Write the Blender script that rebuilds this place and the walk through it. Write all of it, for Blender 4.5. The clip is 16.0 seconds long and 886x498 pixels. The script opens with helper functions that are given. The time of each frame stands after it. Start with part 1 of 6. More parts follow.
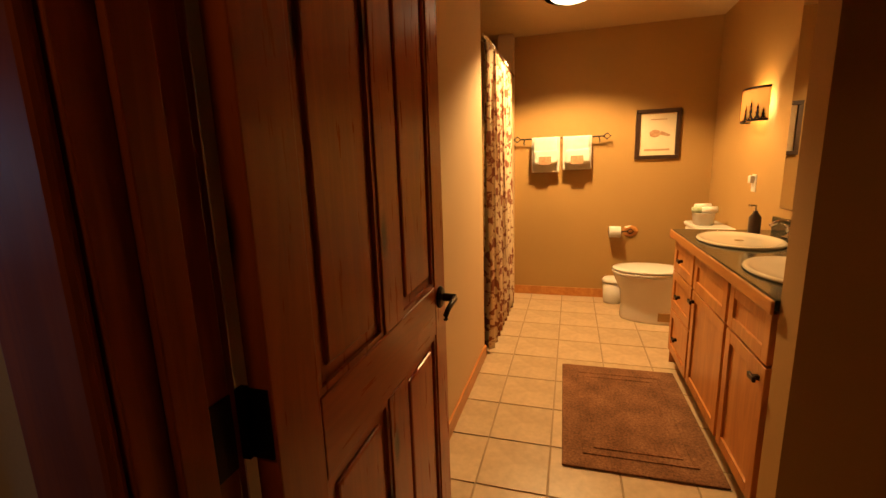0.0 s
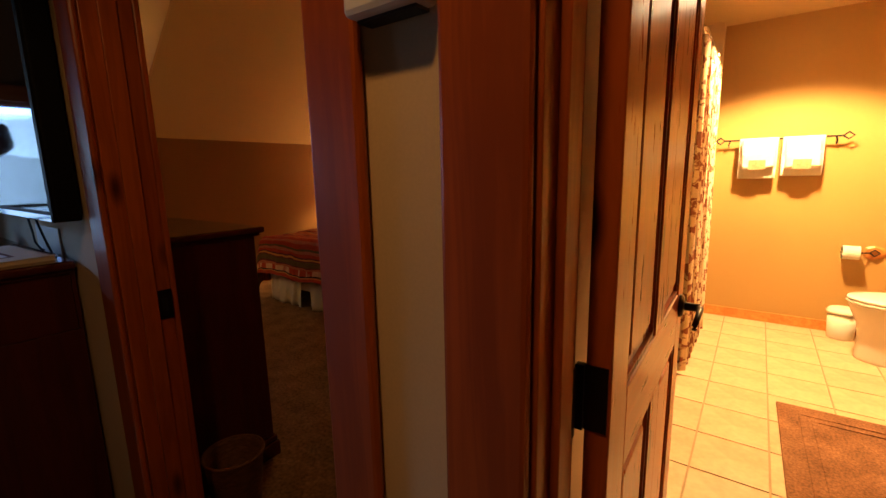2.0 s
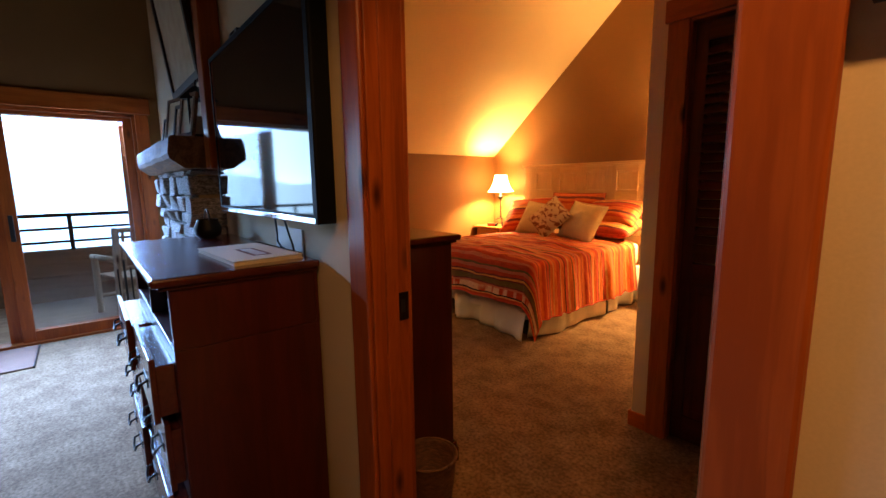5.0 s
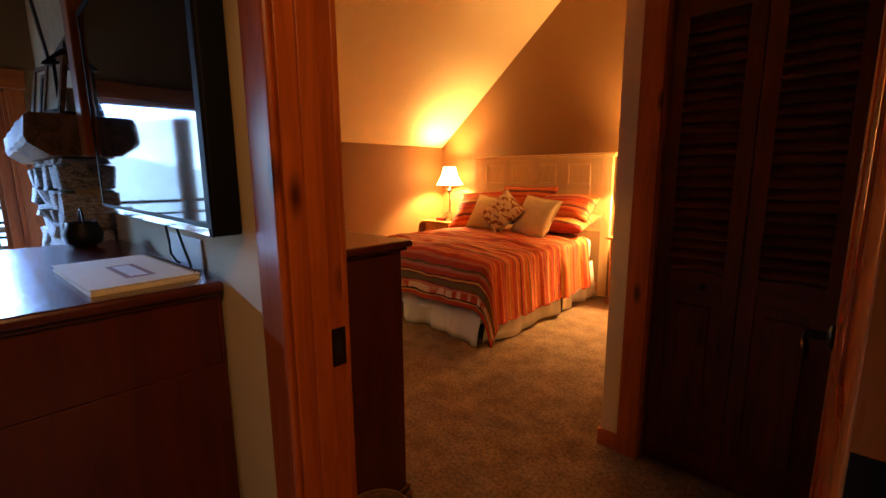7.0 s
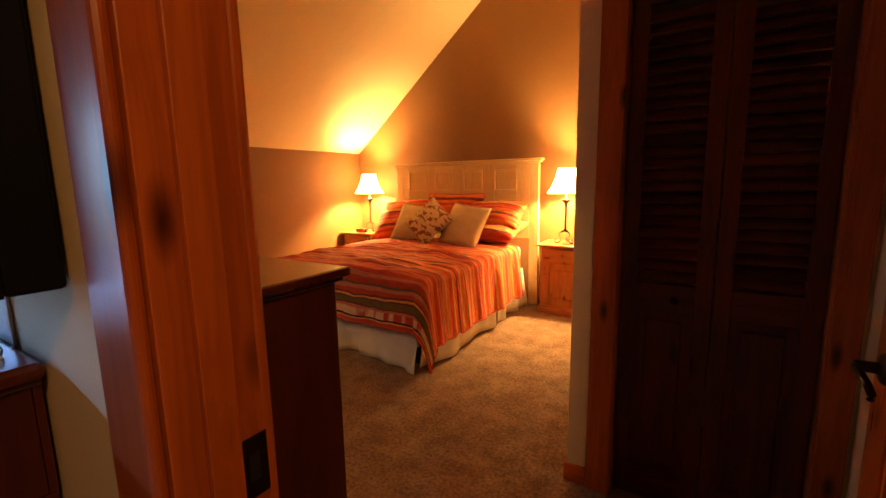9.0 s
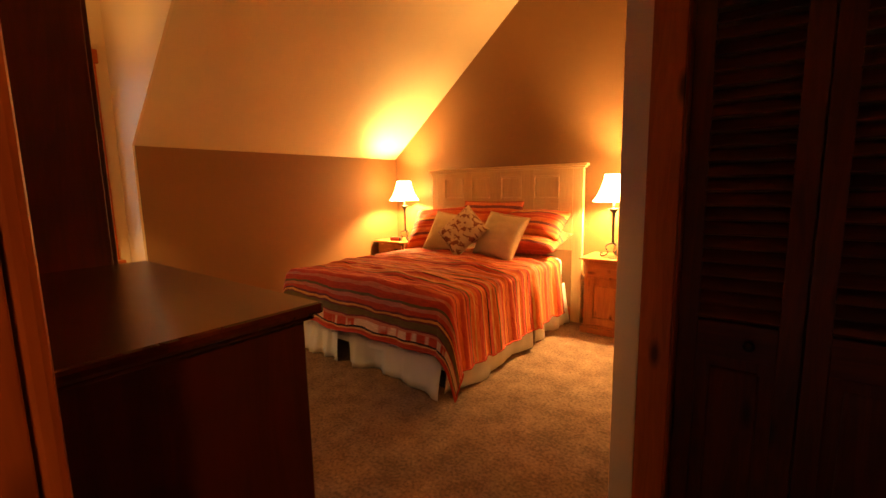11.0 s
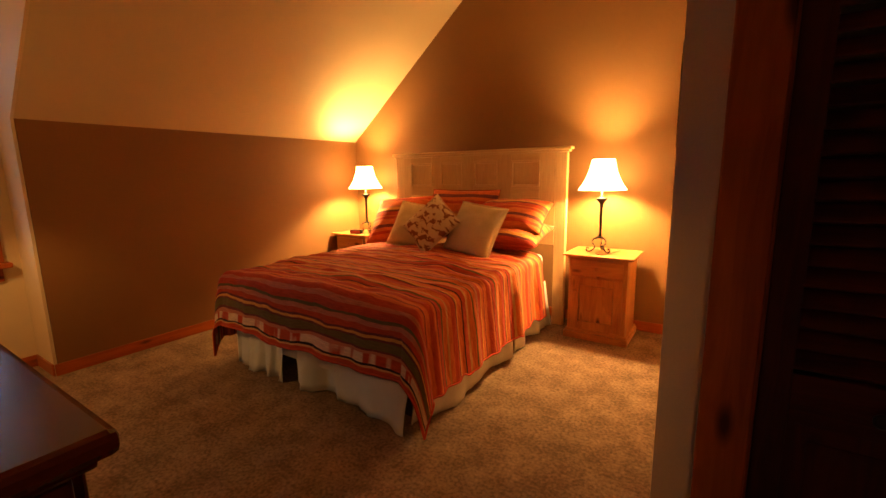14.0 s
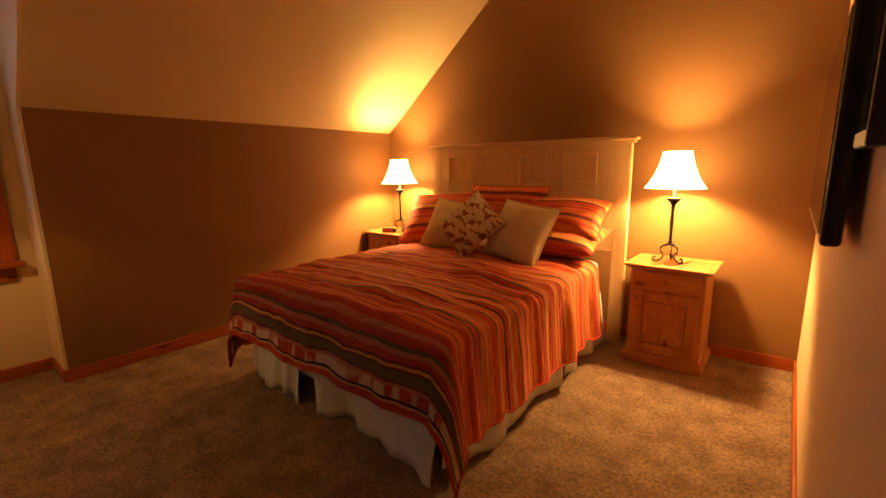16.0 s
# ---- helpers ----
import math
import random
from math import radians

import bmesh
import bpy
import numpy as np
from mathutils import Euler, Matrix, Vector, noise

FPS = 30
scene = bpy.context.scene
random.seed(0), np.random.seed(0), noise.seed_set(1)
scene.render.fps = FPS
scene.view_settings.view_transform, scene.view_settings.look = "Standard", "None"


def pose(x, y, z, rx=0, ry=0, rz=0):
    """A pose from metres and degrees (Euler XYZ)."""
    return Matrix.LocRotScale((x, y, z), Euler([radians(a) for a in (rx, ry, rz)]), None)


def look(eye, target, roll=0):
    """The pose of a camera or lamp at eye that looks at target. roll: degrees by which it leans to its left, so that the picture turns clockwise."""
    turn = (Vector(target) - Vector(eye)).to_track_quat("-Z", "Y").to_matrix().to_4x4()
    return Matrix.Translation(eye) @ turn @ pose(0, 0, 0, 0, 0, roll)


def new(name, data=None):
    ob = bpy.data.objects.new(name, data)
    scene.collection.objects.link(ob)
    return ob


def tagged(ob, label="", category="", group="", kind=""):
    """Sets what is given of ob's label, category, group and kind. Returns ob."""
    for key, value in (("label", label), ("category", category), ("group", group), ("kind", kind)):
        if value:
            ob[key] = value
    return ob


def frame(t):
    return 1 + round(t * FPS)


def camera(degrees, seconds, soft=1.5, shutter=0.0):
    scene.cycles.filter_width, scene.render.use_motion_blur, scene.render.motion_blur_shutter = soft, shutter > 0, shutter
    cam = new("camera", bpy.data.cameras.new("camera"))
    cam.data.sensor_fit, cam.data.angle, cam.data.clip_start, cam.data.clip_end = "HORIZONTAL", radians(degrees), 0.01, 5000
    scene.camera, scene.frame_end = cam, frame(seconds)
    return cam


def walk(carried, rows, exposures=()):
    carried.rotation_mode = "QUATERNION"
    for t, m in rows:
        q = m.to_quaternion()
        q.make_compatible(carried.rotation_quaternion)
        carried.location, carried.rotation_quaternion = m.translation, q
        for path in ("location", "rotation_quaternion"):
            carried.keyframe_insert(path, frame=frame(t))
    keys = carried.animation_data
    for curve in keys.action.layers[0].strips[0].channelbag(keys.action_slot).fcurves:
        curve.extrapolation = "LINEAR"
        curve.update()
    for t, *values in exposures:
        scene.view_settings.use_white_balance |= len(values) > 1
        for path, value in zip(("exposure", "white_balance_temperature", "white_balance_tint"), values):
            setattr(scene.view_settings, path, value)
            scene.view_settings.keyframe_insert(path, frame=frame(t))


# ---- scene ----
cam = camera(91.5, 16.0)
PATH = [
    (0, (1.633, -0.264, 1.329), (1.07, 1.615, 0.942), -1.8),
    (0.5, (1.575, -0.288, 1.323), (0.726, 1.48, 0.931), -2.0),
    (1, (1.552, -0.331, 1.323), (0.552, 1.357, 0.937), -1.7),
    (1.5, (1.47, -0.367, 1.324), (0.399, 1.285, 0.972), -1.6),
    (2, (1.421, -0.421, 1.326), (0.262, 1.17, 0.974), -1.2),
    (2.5, (1.376, -0.471, 1.334), (0.123, 1.046, 0.977), -0.7),
    (3, (1.327, -0.538, 1.33), (-0.036, 0.893, 1.025), -0.4),
    (3.5, (1.269, -0.611, 1.328), (-0.192, 0.725, 1.046), -0.7),
    (4, (1.219, -0.688, 1.319), (-0.296, 0.585, 1.032), -1.5),
    (4.2, (1.209, -0.689, 1.32), (-0.334, 0.546, 1.016), -1.1),
    (6.3, (0.896, -0.495, 1.336), (-0.56, 0.843, 1.036), -0.4),
    (6.5, (0.889, -0.479, 1.336), (-0.554, 0.866, 1.004), -0.8),
    (7, (0.826, -0.423, 1.34), (-0.523, 1.014, 1.001), -0.4),
    (7.5, (0.721, -0.346, 1.34), (-0.526, 1.183, 1.011), -0.2),
    (8, (0.635, -0.294, 1.34), (-0.529, 1.294, 0.992), -0.6),
    (8.5, (0.562, -0.252, 1.332), (-0.512, 1.404, 1.008), -0.9),
    (8.7, (0.54, -0.244, 1.333), (-0.498, 1.437, 1.023), -1.1),
    (11, (0.463, 0.07, 1.354), (-0.755, 1.632, 1.072), -1.1),
    (11.5, (0.434, 0.134, 1.338), (-0.822, 1.664, 1.054), -1.9),
    (12, (0.413, 0.192, 1.335), (-0.794, 1.763, 1.058), -1.1),
    (12.5, (0.343, 0.306, 1.343), (-0.837, 1.899, 1.075), -1.0),
    (13, (0.242, 0.396, 1.343), (-0.928, 2.001, 1.113), -0.7),
    (13.5, (0.198, 0.458, 1.346), (-0.931, 2.084, 1.057), -1.0),
    (14, (0.15, 0.504, 1.346), (-0.944, 2.143, 1.004), -0.9),
    (14.5, (0.087, 0.597, 1.345), (-1.02, 2.23, 1.014), -0.8),
    (15, (0.018, 0.704, 1.353), (-1.074, 2.346, 1.019), -0.2),
    (15.5, (-0.052, 0.802, 1.327), (-1.17, 2.423, 0.972), -0.7),
    (16, (-0.095, 0.856, 1.355), (-1.33, 2.385, 0.985), -0.7),
]
walk(cam, [(t, look(eye, target, roll)) for t, eye, target, roll in PATH],
     [(0, -3.0), (0.6, -2.85), (1.5, -2.2), (2.2, -1.5), (3.0, -0.85), (4.2, -0.2), (6.3, -0.32), (7.5, -0.1), (8.5, -0.05), (11.0, -0.25), (12.5, -0.35), (13.5, -0.6), (14.5, -1.0), (16, -1.12)])

# ---------------------------------------------------------------- light
world = bpy.data.worlds.new("world")
scene.world = world
world.use_nodes = True
wn = world.node_tree
sky = wn.nodes.new("ShaderNodeTexSky")
sky.sky_type = "NISHITA"
sky.sun_disc = False
sky.sun_elevation = radians(40)
sky.sun_rotation = radians(305)
sky.air_density, sky.dust_density = 1.0, 4.0
wn.links.new(sky.outputs[0], wn.nodes["Background"].inputs[0])
wn.nodes["Background"].inputs[1].default_value = 0.07

BATH_Y, BATH_RIGHT, BATH_TOP = 4.06, 2.80, 2.455
LAMP_WARM = (1.0, 0.58, 0.20)


def lamp(name, kind, m, energy, colour, **settings):
    data = bpy.data.lights.new(name, kind)
    data.energy, data.color = energy, colour
    if "size" in settings:
        data.size = settings["size"]
    if "size_y" in settings:
        data.shape, data.size_y = "RECTANGLE", settings["size_y"]
    if "radius" in settings:
        data.shadow_soft_size = settings["radius"]
    if "spot" in settings:
        data.spot_size, data.spot_blend = radians(settings["spot"]), 0.35
    if "spread" in settings:
        data.spread = radians(settings["spread"])
    if "angle" in settings:
        data.angle = radians(settings["angle"])
    ob = new(name, data)
    ob.matrix_world = m
    return ob


# a weak, wide sun behind mist, from the open deck side
lamp("sun", "SUN", look((-7, 5, 7.2), (0, 0, 0)), 1.0, (0.62, 0.80, 1.0), angle=15)
# the sky's light through the sliding door
lamp("slider_skylight", "AREA", look((-3.86, -1.47, 1.90), (-2.35, -1.3, 0)), 300, (0.24, 0.46, 1.0), size=2.4, size_y=0.16, spread=92)
# bulbs
lamp("bedside_bulb", "POINT", pose(-0.71, 4.085, 1.33), 430, LAMP_WARM, radius=0.045)
lamp("bedside_bulb", "POINT", pose(-3.27, 4.085, 1.33), 430, LAMP_WARM, radius=0.045)
lamp("bath_downlight", "SPOT", pose(1.60, 3.12, 2.37), 2150, (1.0, 0.58, 0.22), radius=0.06, spot=132)
lamp("hall_downlight", "SPOT", pose(1.21, -0.64, 2.40), 92.0, (1.0, 0.50, 0.17), radius=0.06, spot=152)
# bulb of the unseen lamp added to brighten the dormer cheek
lamp("added_dormer_bulb", "POINT", pose(-3.22, 0.62, 1.62), 55, LAMP_WARM, radius=0.03)
lamp("sconce_bulb", "POINT", pose(BATH_RIGHT - 0.075, 3.08, 1.64), 80.0, LAMP_WARM, radius=0.03)

# ---------------------------------------------------------------- materials


def material(name, colour, rough=0.6, colour2=None, scale=6.0, detail=6.0, stretch=(1, 1, 1), fine=0.0, fine_scale=80.0,
             bump=0.0, bump_scale=60.0, metal=0.0, spec=0.5, random_value=0.0, coat=0.0, coarse=0.5, warp=0.0):
    """Two-scale procedural surface: large drift between two colours, fine grain, and relief."""
    m = bpy.data.materials.new(name)
    m.use_nodes = True
    n, l = m.node_tree.nodes, m.node_tree.links
    b = n["Principled BSDF"]
    b.inputs["Roughness"].default_value = rough
    b.inputs["Metallic"].default_value = metal
    b.inputs["Specular IOR Level"].default_value = spec
    b.inputs["Coat Weight"].default_value = coat
    geo = n.new("ShaderNodeTexCoord")
    mp = n.new("ShaderNodeMapping")
    mp.inputs["Scale"].default_value = stretch
    l.new(geo.outputs["Object"], mp.inputs[0])
    if colour2 is None:
        colour2 = tuple(c * 0.82 for c in colour)
    big = n.new("ShaderNodeTexNoise")
    big.inputs["Scale"].default_value = scale
    big.inputs["Detail"].default_value = detail
    big.inputs["Roughness"].default_value = coarse
    big.inputs["Distortion"].default_value = warp
    l.new(mp.outputs[0], big.inputs["Vector"])
    ramp = n.new("ShaderNodeValToRGB")
    ramp.color_ramp.elements[0].position, ramp.color_ramp.elements[1].position = 0.32, 0.68
    ramp.color_ramp.elements[0].color = (*colour2, 1)
    ramp.color_ramp.elements[1].color = (*colour, 1)
    l.new(big.outputs["Fac"], ramp.inputs[0])
    out = ramp.outputs[0]
    small = n.new("ShaderNodeTexNoise")
    small.inputs["Scale"].default_value = fine_scale
    small.inputs["Detail"].default_value = 3
    l.new(mp.outputs[0], small.inputs["Vector"])
    if fine:
        hsv = n.new("ShaderNodeHueSaturation")
        mr = n.new("ShaderNodeMapRange")
        mr.inputs["From Min"].default_value, mr.inputs["From Max"].default_value = 0.3, 0.7
        mr.inputs["To Min"].default_value, mr.inputs["To Max"].default_value = 1 - fine, 1 + fine
        l.new(small.outputs["Fac"], mr.inputs[0])
        l.new(mr.outputs[0], hsv.inputs["Value"])
        l.new(out, hsv.inputs["Color"])
        out = hsv.outputs[0]
    if random_value:
        hsv = n.new("ShaderNodeHueSaturation")
        info = n.new("ShaderNodeObjectInfo")
        mr = n.new("ShaderNodeMapRange")
        mr.inputs["To Min"].default_value, mr.inputs["To Max"].default_value = 1 - random_value, 1 + random_value
        l.new(info.outputs["Random"], mr.inputs[0])
        l.new(mr.outputs[0], hsv.inputs["Value"])
        l.new(out, hsv.inputs["Color"])
        out = hsv.outputs[0]
    l.new(out, b.inputs["Base Color"])
    if bump:
        tex = n.new("ShaderNodeTexNoise")
        tex.inputs["Scale"].default_value = bump_scale
        tex.inputs["Detail"].default_value = 4
        l.new(mp.outputs[0], tex.inputs["Vector"])
        bp = n.new("ShaderNodeBump")
        bp.inputs["Strength"].default_value = bump
        bp.inputs["Distance"].default_value = 0.004
        l.new(tex.outputs["Fac"], bp.inputs["Height"])
        l.new(bp.outputs[0], b.inputs["Normal"])
    return m


def wood(name, light, dark, rough=0.35, along="Z", knots=True, grain=1.0, coat=0.0):
    """Board with long grain lines and a few knots; along: the axis that the grain follows."""
    m = bpy.data.materials.new(name)
    m.use_nodes = True
    n, l = m.node_tree.nodes, m.node_tree.links
    b = n["Principled BSDF"]
    b.inputs["Specular IOR Level"].default_value = 0.35
    b.inputs["Coat Weight"].default_value = coat
    b.inputs["Coat Roughness"].default_value = 0.2
    geo = n.new("ShaderNodeTexCoord")
    mp = n.new("ShaderNodeMapping")
    long, cross = 0.9 * grain, 9.0 * grain
    mp.inputs["Scale"].default_value = {"X": (long, cross, cross), "Y": (cross, long, cross), "Z": (cross, cross, long)}[along]
    info = n.new("ShaderNodeObjectInfo")
    sh = n.new("ShaderNodeVectorMath")
    sh.operation = "ADD"
    l.new(geo.outputs["Object"], mp.inputs[0])
    l.new(mp.outputs[0], sh.inputs[0])
    mul = n.new("ShaderNodeMath")
    mul.operation = "MULTIPLY"
    mul.inputs[1].default_value = 40.0
    l.new(info.outputs["Random"], mul.inputs[0])
    l.new(mul.outputs[0], sh.inputs[1])
    big = n.new("ShaderNodeTexNoise")
    big.inputs["Scale"].default_value = 1.3
    big.inputs["Detail"].default_value = 5
    big.inputs["Distortion"].default_value = 0.8
    l.new(sh.outputs[0], big.inputs["Vector"])
    fine = n.new("ShaderNodeTexNoise")
    fine.inputs["Scale"].default_value = 7.0
    fine.inputs["Detail"].default_value = 6
    l.new(sh.outputs[0], fine.inputs["Vector"])
    # growth rings: the drift folded into many bands
    ring = n.new("ShaderNodeMath")
    ring.operation = "MULTIPLY"
    ring.inputs[1].default_value = 9.0
    l.new(big.outputs["Fac"], ring.inputs[0])
    saw = n.new("ShaderNodeMath")
    saw.operation = "PINGPONG"
    saw.inputs[1].default_value = 0.5
    l.new(ring.outputs[0], saw.inputs[0])
    both = n.new("ShaderNodeMath")
    both.operation = "MULTIPLY_ADD"
    both.inputs[1].default_value = 0.30
    l.new(saw.outputs[0], both.inputs[0])
    l.new(big.outputs["Fac"], both.inputs[2])
    mix = n.new("ShaderNodeMath")
    mix.operation = "MULTIPLY_ADD"
    mix.inputs[1].default_value = 0.45
    l.new(fine.outputs["Fac"], mix.inputs[0])
    l.new(both.outputs[0], mix.inputs[2])
    ramp = n.new("ShaderNodeValToRGB")
    ramp.color_ramp.elements[0].position, ramp.color_ramp.elements[1].position = 0.60, 1.0
    ramp.color_ramp.elements[0].color, ramp.color_ramp.elements[1].color = (*dark, 1), (*light, 1)
    l.new(mix.outputs[0], ramp.inputs[0])
    out = ramp.outputs[0]
    if knots:
        vor = n.new("ShaderNodeTexVoronoi")
        vor.inputs["Scale"].default_value = 5.0
        km = n.new("ShaderNodeMapping")
        km.inputs["Scale"].default_value = {"X": (0.55, 1.6, 1.6), "Y": (1.6, 0.55, 1.6), "Z": (1.6, 1.6, 0.55)}[along]
        l.new(geo.outputs["Object"], km.inputs[0])
        ka = n.new("ShaderNodeVectorMath")
        ka.operation = "ADD"
        l.new(km.outputs[0], ka.inputs[0])
        l.new(mul.outputs[0], ka.inputs[1])
        l.new(ka.outputs[0], vor.inputs["Vector"])
        kr = n.new("ShaderNodeValToRGB")
        kr.color_ramp.elements[0].position, kr.color_ramp.elements[1].position = 0.06, 0.17
        kr.color_ramp.elements[0].color, kr.color_ramp.elements[1].color = (0.16, 0.10, 0.08, 1), (1, 1, 1, 1)
        l.new(vor.outputs["Distance"], kr.inputs[0])
        mm = n.new("ShaderNodeMix")
        mm.data_type, mm.blend_type = "RGBA", "MULTIPLY"
        mm.inputs[0].default_value = 1.0
        l.new(out, mm.inputs[6])
        l.new(kr.outputs[0], mm.inputs[7])
        out = mm.outputs[2]
    l.new(out, b.inputs["Base Color"])
    rr = n.new("ShaderNodeMapRange")
    rr.inputs["To Min"].default_value, rr.inputs["To Max"].default_value = rough * 0.8, rough * 1.3
    l.new(fine.outputs["Fac"], rr.inputs[0])
    l.new(rr.outputs[0], b.inputs["Roughness"])
    bp = n.new("ShaderNodeBump")
    bp.inputs["Strength"].default_value = 0.15
    bp.inputs["Distance"].default_value = 0.002
    l.new(fine.outputs["Fac"], bp.inputs["Height"])
    l.new(bp.outputs[0], b.inputs["Normal"])
    return m


def striped_cloth(name, bands, period, offset=0.0, border=None):
    """Woven cloth with stripes across the UV's v axis, in metres; bands: (start as a share of the period, colour).
    border: (where it starts, its depth, its bands, the share of it that is broken into pale blocks)."""
    m = bpy.data.materials.new(name)
    m.use_nodes = True
    n, l = m.node_tree.nodes, m.node_tree.links
    b = n["Principled BSDF"]
    b.inputs["Roughness"].default_value = 0.85
    b.inputs["Specular IOR Level"].default_value = 0.2
    b.inputs["Sheen Weight"].default_value = 0.03
    uv = n.new("ShaderNodeUVMap")
    sep = n.new("ShaderNodeSeparateXYZ")
    l.new(uv.outputs[0], sep.inputs[0])
    wob = n.new("ShaderNodeTexNoise")
    wob.inputs["Scale"].default_value = 5.0
    l.new(uv.outputs[0], wob.inputs["Vector"])
    wadd = n.new("ShaderNodeMath")
    wadd.operation = "MULTIPLY_ADD"
    wadd.inputs[1].default_value = 0.02
    l.new(wob.outputs["Fac"], wadd.inputs[0])
    l.new(sep.outputs["Y"], wadd.inputs[2])
    div = n.new("ShaderNodeMath")
    div.operation = "MULTIPLY_ADD"
    div.inputs[1].default_value, div.inputs[2].default_value = 1 / period, offset
    l.new(wadd.outputs[0], div.inputs[0])
    fr = n.new("ShaderNodeMath")
    fr.operation = "FRACT"
    l.new(div.outputs[0], fr.inputs[0])
    ramp = n.new("ShaderNodeValToRGB")
    ramp.color_ramp.interpolation = "CONSTANT"
    els = ramp.color_ramp.elements
    for i, (at, colour) in enumerate(bands):
        e = els[i] if i < 2 else els.new(at)
        e.position, e.color = at, (*colour, 1)
    l.new(fr.outputs[0], ramp.inputs[0])
    cloth = ramp.outputs[0]
    if border:
        start, depth, rows, (pale0, pale1, pale) = border
        pos = n.new("ShaderNodeMapRange")
        pos.inputs["From Min"].default_value, pos.inputs["From Max"].default_value = start, start + depth
        l.new(wadd.outputs[0], pos.inputs[0])
        edge = n.new("ShaderNodeValToRGB")
        edge.color_ramp.interpolation = "CONSTANT"
        for i, (at, colour) in enumerate(rows):
            e = edge.color_ramp.elements[i] if i < 2 else edge.color_ramp.elements.new(at)
            e.position, e.color = at, (*colour, 1)
        l.new(pos.outputs[0], edge.inputs[0])
        band = n.new("ShaderNodeValToRGB")
        band.color_ramp.interpolation = "CONSTANT"
        for i, (at, v) in enumerate(((0.0, 0.0), (pale0, 1.0), (pale1, 0.0))):
            e = band.color_ramp.elements[i] if i < 2 else band.color_ramp.elements.new(at)
            e.position, e.color = at, (v, v, v, 1)
        l.new(pos.outputs[0], band.inputs[0])
        blocks = n.new("ShaderNodeTexNoise")
        blocks.inputs["Scale"].default_value = 13.0
        blocks.inputs["Detail"].default_value = 1
        bm_ = n.new("ShaderNodeMapping")
        bm_.inputs["Scale"].default_value = (1, 0.15, 1)
        l.new(uv.outputs[0], bm_.inputs[0])
        l.new(bm_.outputs[0], blocks.inputs["Vector"])
        cut = n.new("ShaderNodeMapRange")
        cut.inputs["From Min"].default_value, cut.inputs["From Max"].default_value = 0.44, 0.52
        l.new(blocks.outputs["Fac"], cut.inputs[0])
        both = n.new("ShaderNodeMath")
        both.operation = "MULTIPLY"
        l.new(cut.outputs[0], both.inputs[0])
        l.new(band.outputs[0], both.inputs[1])
        paler = n.new("ShaderNodeMix")
        paler.data_type = "RGBA"
        paler.inputs[7].default_value = (*pale, 1)
        l.new(both.outputs[0], paler.inputs[0])
        l.new(edge.outputs[0], paler.inputs[6])
        past = n.new("ShaderNodeMath")
        past.operation = "GREATER_THAN"
        past.inputs[1].default_value = start
        l.new(wadd.outputs[0], past.inputs[0])
        swap = n.new("ShaderNodeMix")
        swap.data_type = "RGBA"
        l.new(past.outputs[0], swap.inputs[0])
        l.new(cloth, swap.inputs[6])
        l.new(paler.outputs[2], swap.inputs[7])
        cloth = swap.outputs[2]
    weave = n.new("ShaderNodeTexNoise")
    weave.inputs["Scale"].default_value = 60.0
    weave.inputs["Detail"].default_value = 5
    vm = n.new("ShaderNodeMapping")
    vm.inputs["Scale"].default_value = (0.25, 4, 1)
    l.new(uv.outputs[0], vm.inputs[0])
    l.new(vm.outputs[0], weave.inputs["Vector"])
    mr = n.new("ShaderNodeMapRange")
    mr.inputs["From Min"].default_value, mr.inputs["From Max"].default_value = 0.3, 0.7
    mr.inputs["To Min"].default_value, mr.inputs["To Max"].default_value = 0.72, 1.25
    l.new(weave.outputs["Fac"], mr.inputs[0])
    hsv = n.new("ShaderNodeHueSaturation")
    l.new(mr.outputs[0], hsv.inputs["Value"])
    l.new(cloth, hsv.inputs["Color"])
    l.new(hsv.outputs[0], b.inputs["Base Color"])
    bp = n.new("ShaderNodeBump")
    bp.inputs["Strength"].default_value = 0.35
    bp.inputs["Distance"].default_value = 0.002
    l.new(weave.outputs["Fac"], bp.inputs["Height"])
    crease = n.new("ShaderNodeTexNoise")
    crease.inputs["Scale"].default_value = 9.0
    crease.inputs["Detail"].default_value = 4
    crease.inputs["Distortion"].default_value = 1.2
    cm = n.new("ShaderNodeMapping")
    cm.inputs["Scale"].default_value = (0.6, 1.3, 1)
    l.new(uv.outputs[0], cm.inputs[0])
    l.new(cm.outputs[0], crease.inputs["Vector"])
    cb = n.new("ShaderNodeBump")
    cb.inputs["Strength"].default_value = 0.7
    cb.inputs["Distance"].default_value = 0.02
    l.new(crease.outputs["Fac"], cb.inputs["Height"])
    l.new(cb.outputs[0], bp.inputs["Normal"])
    l.new(bp.outputs[0], b.inputs["Normal"])
    return m


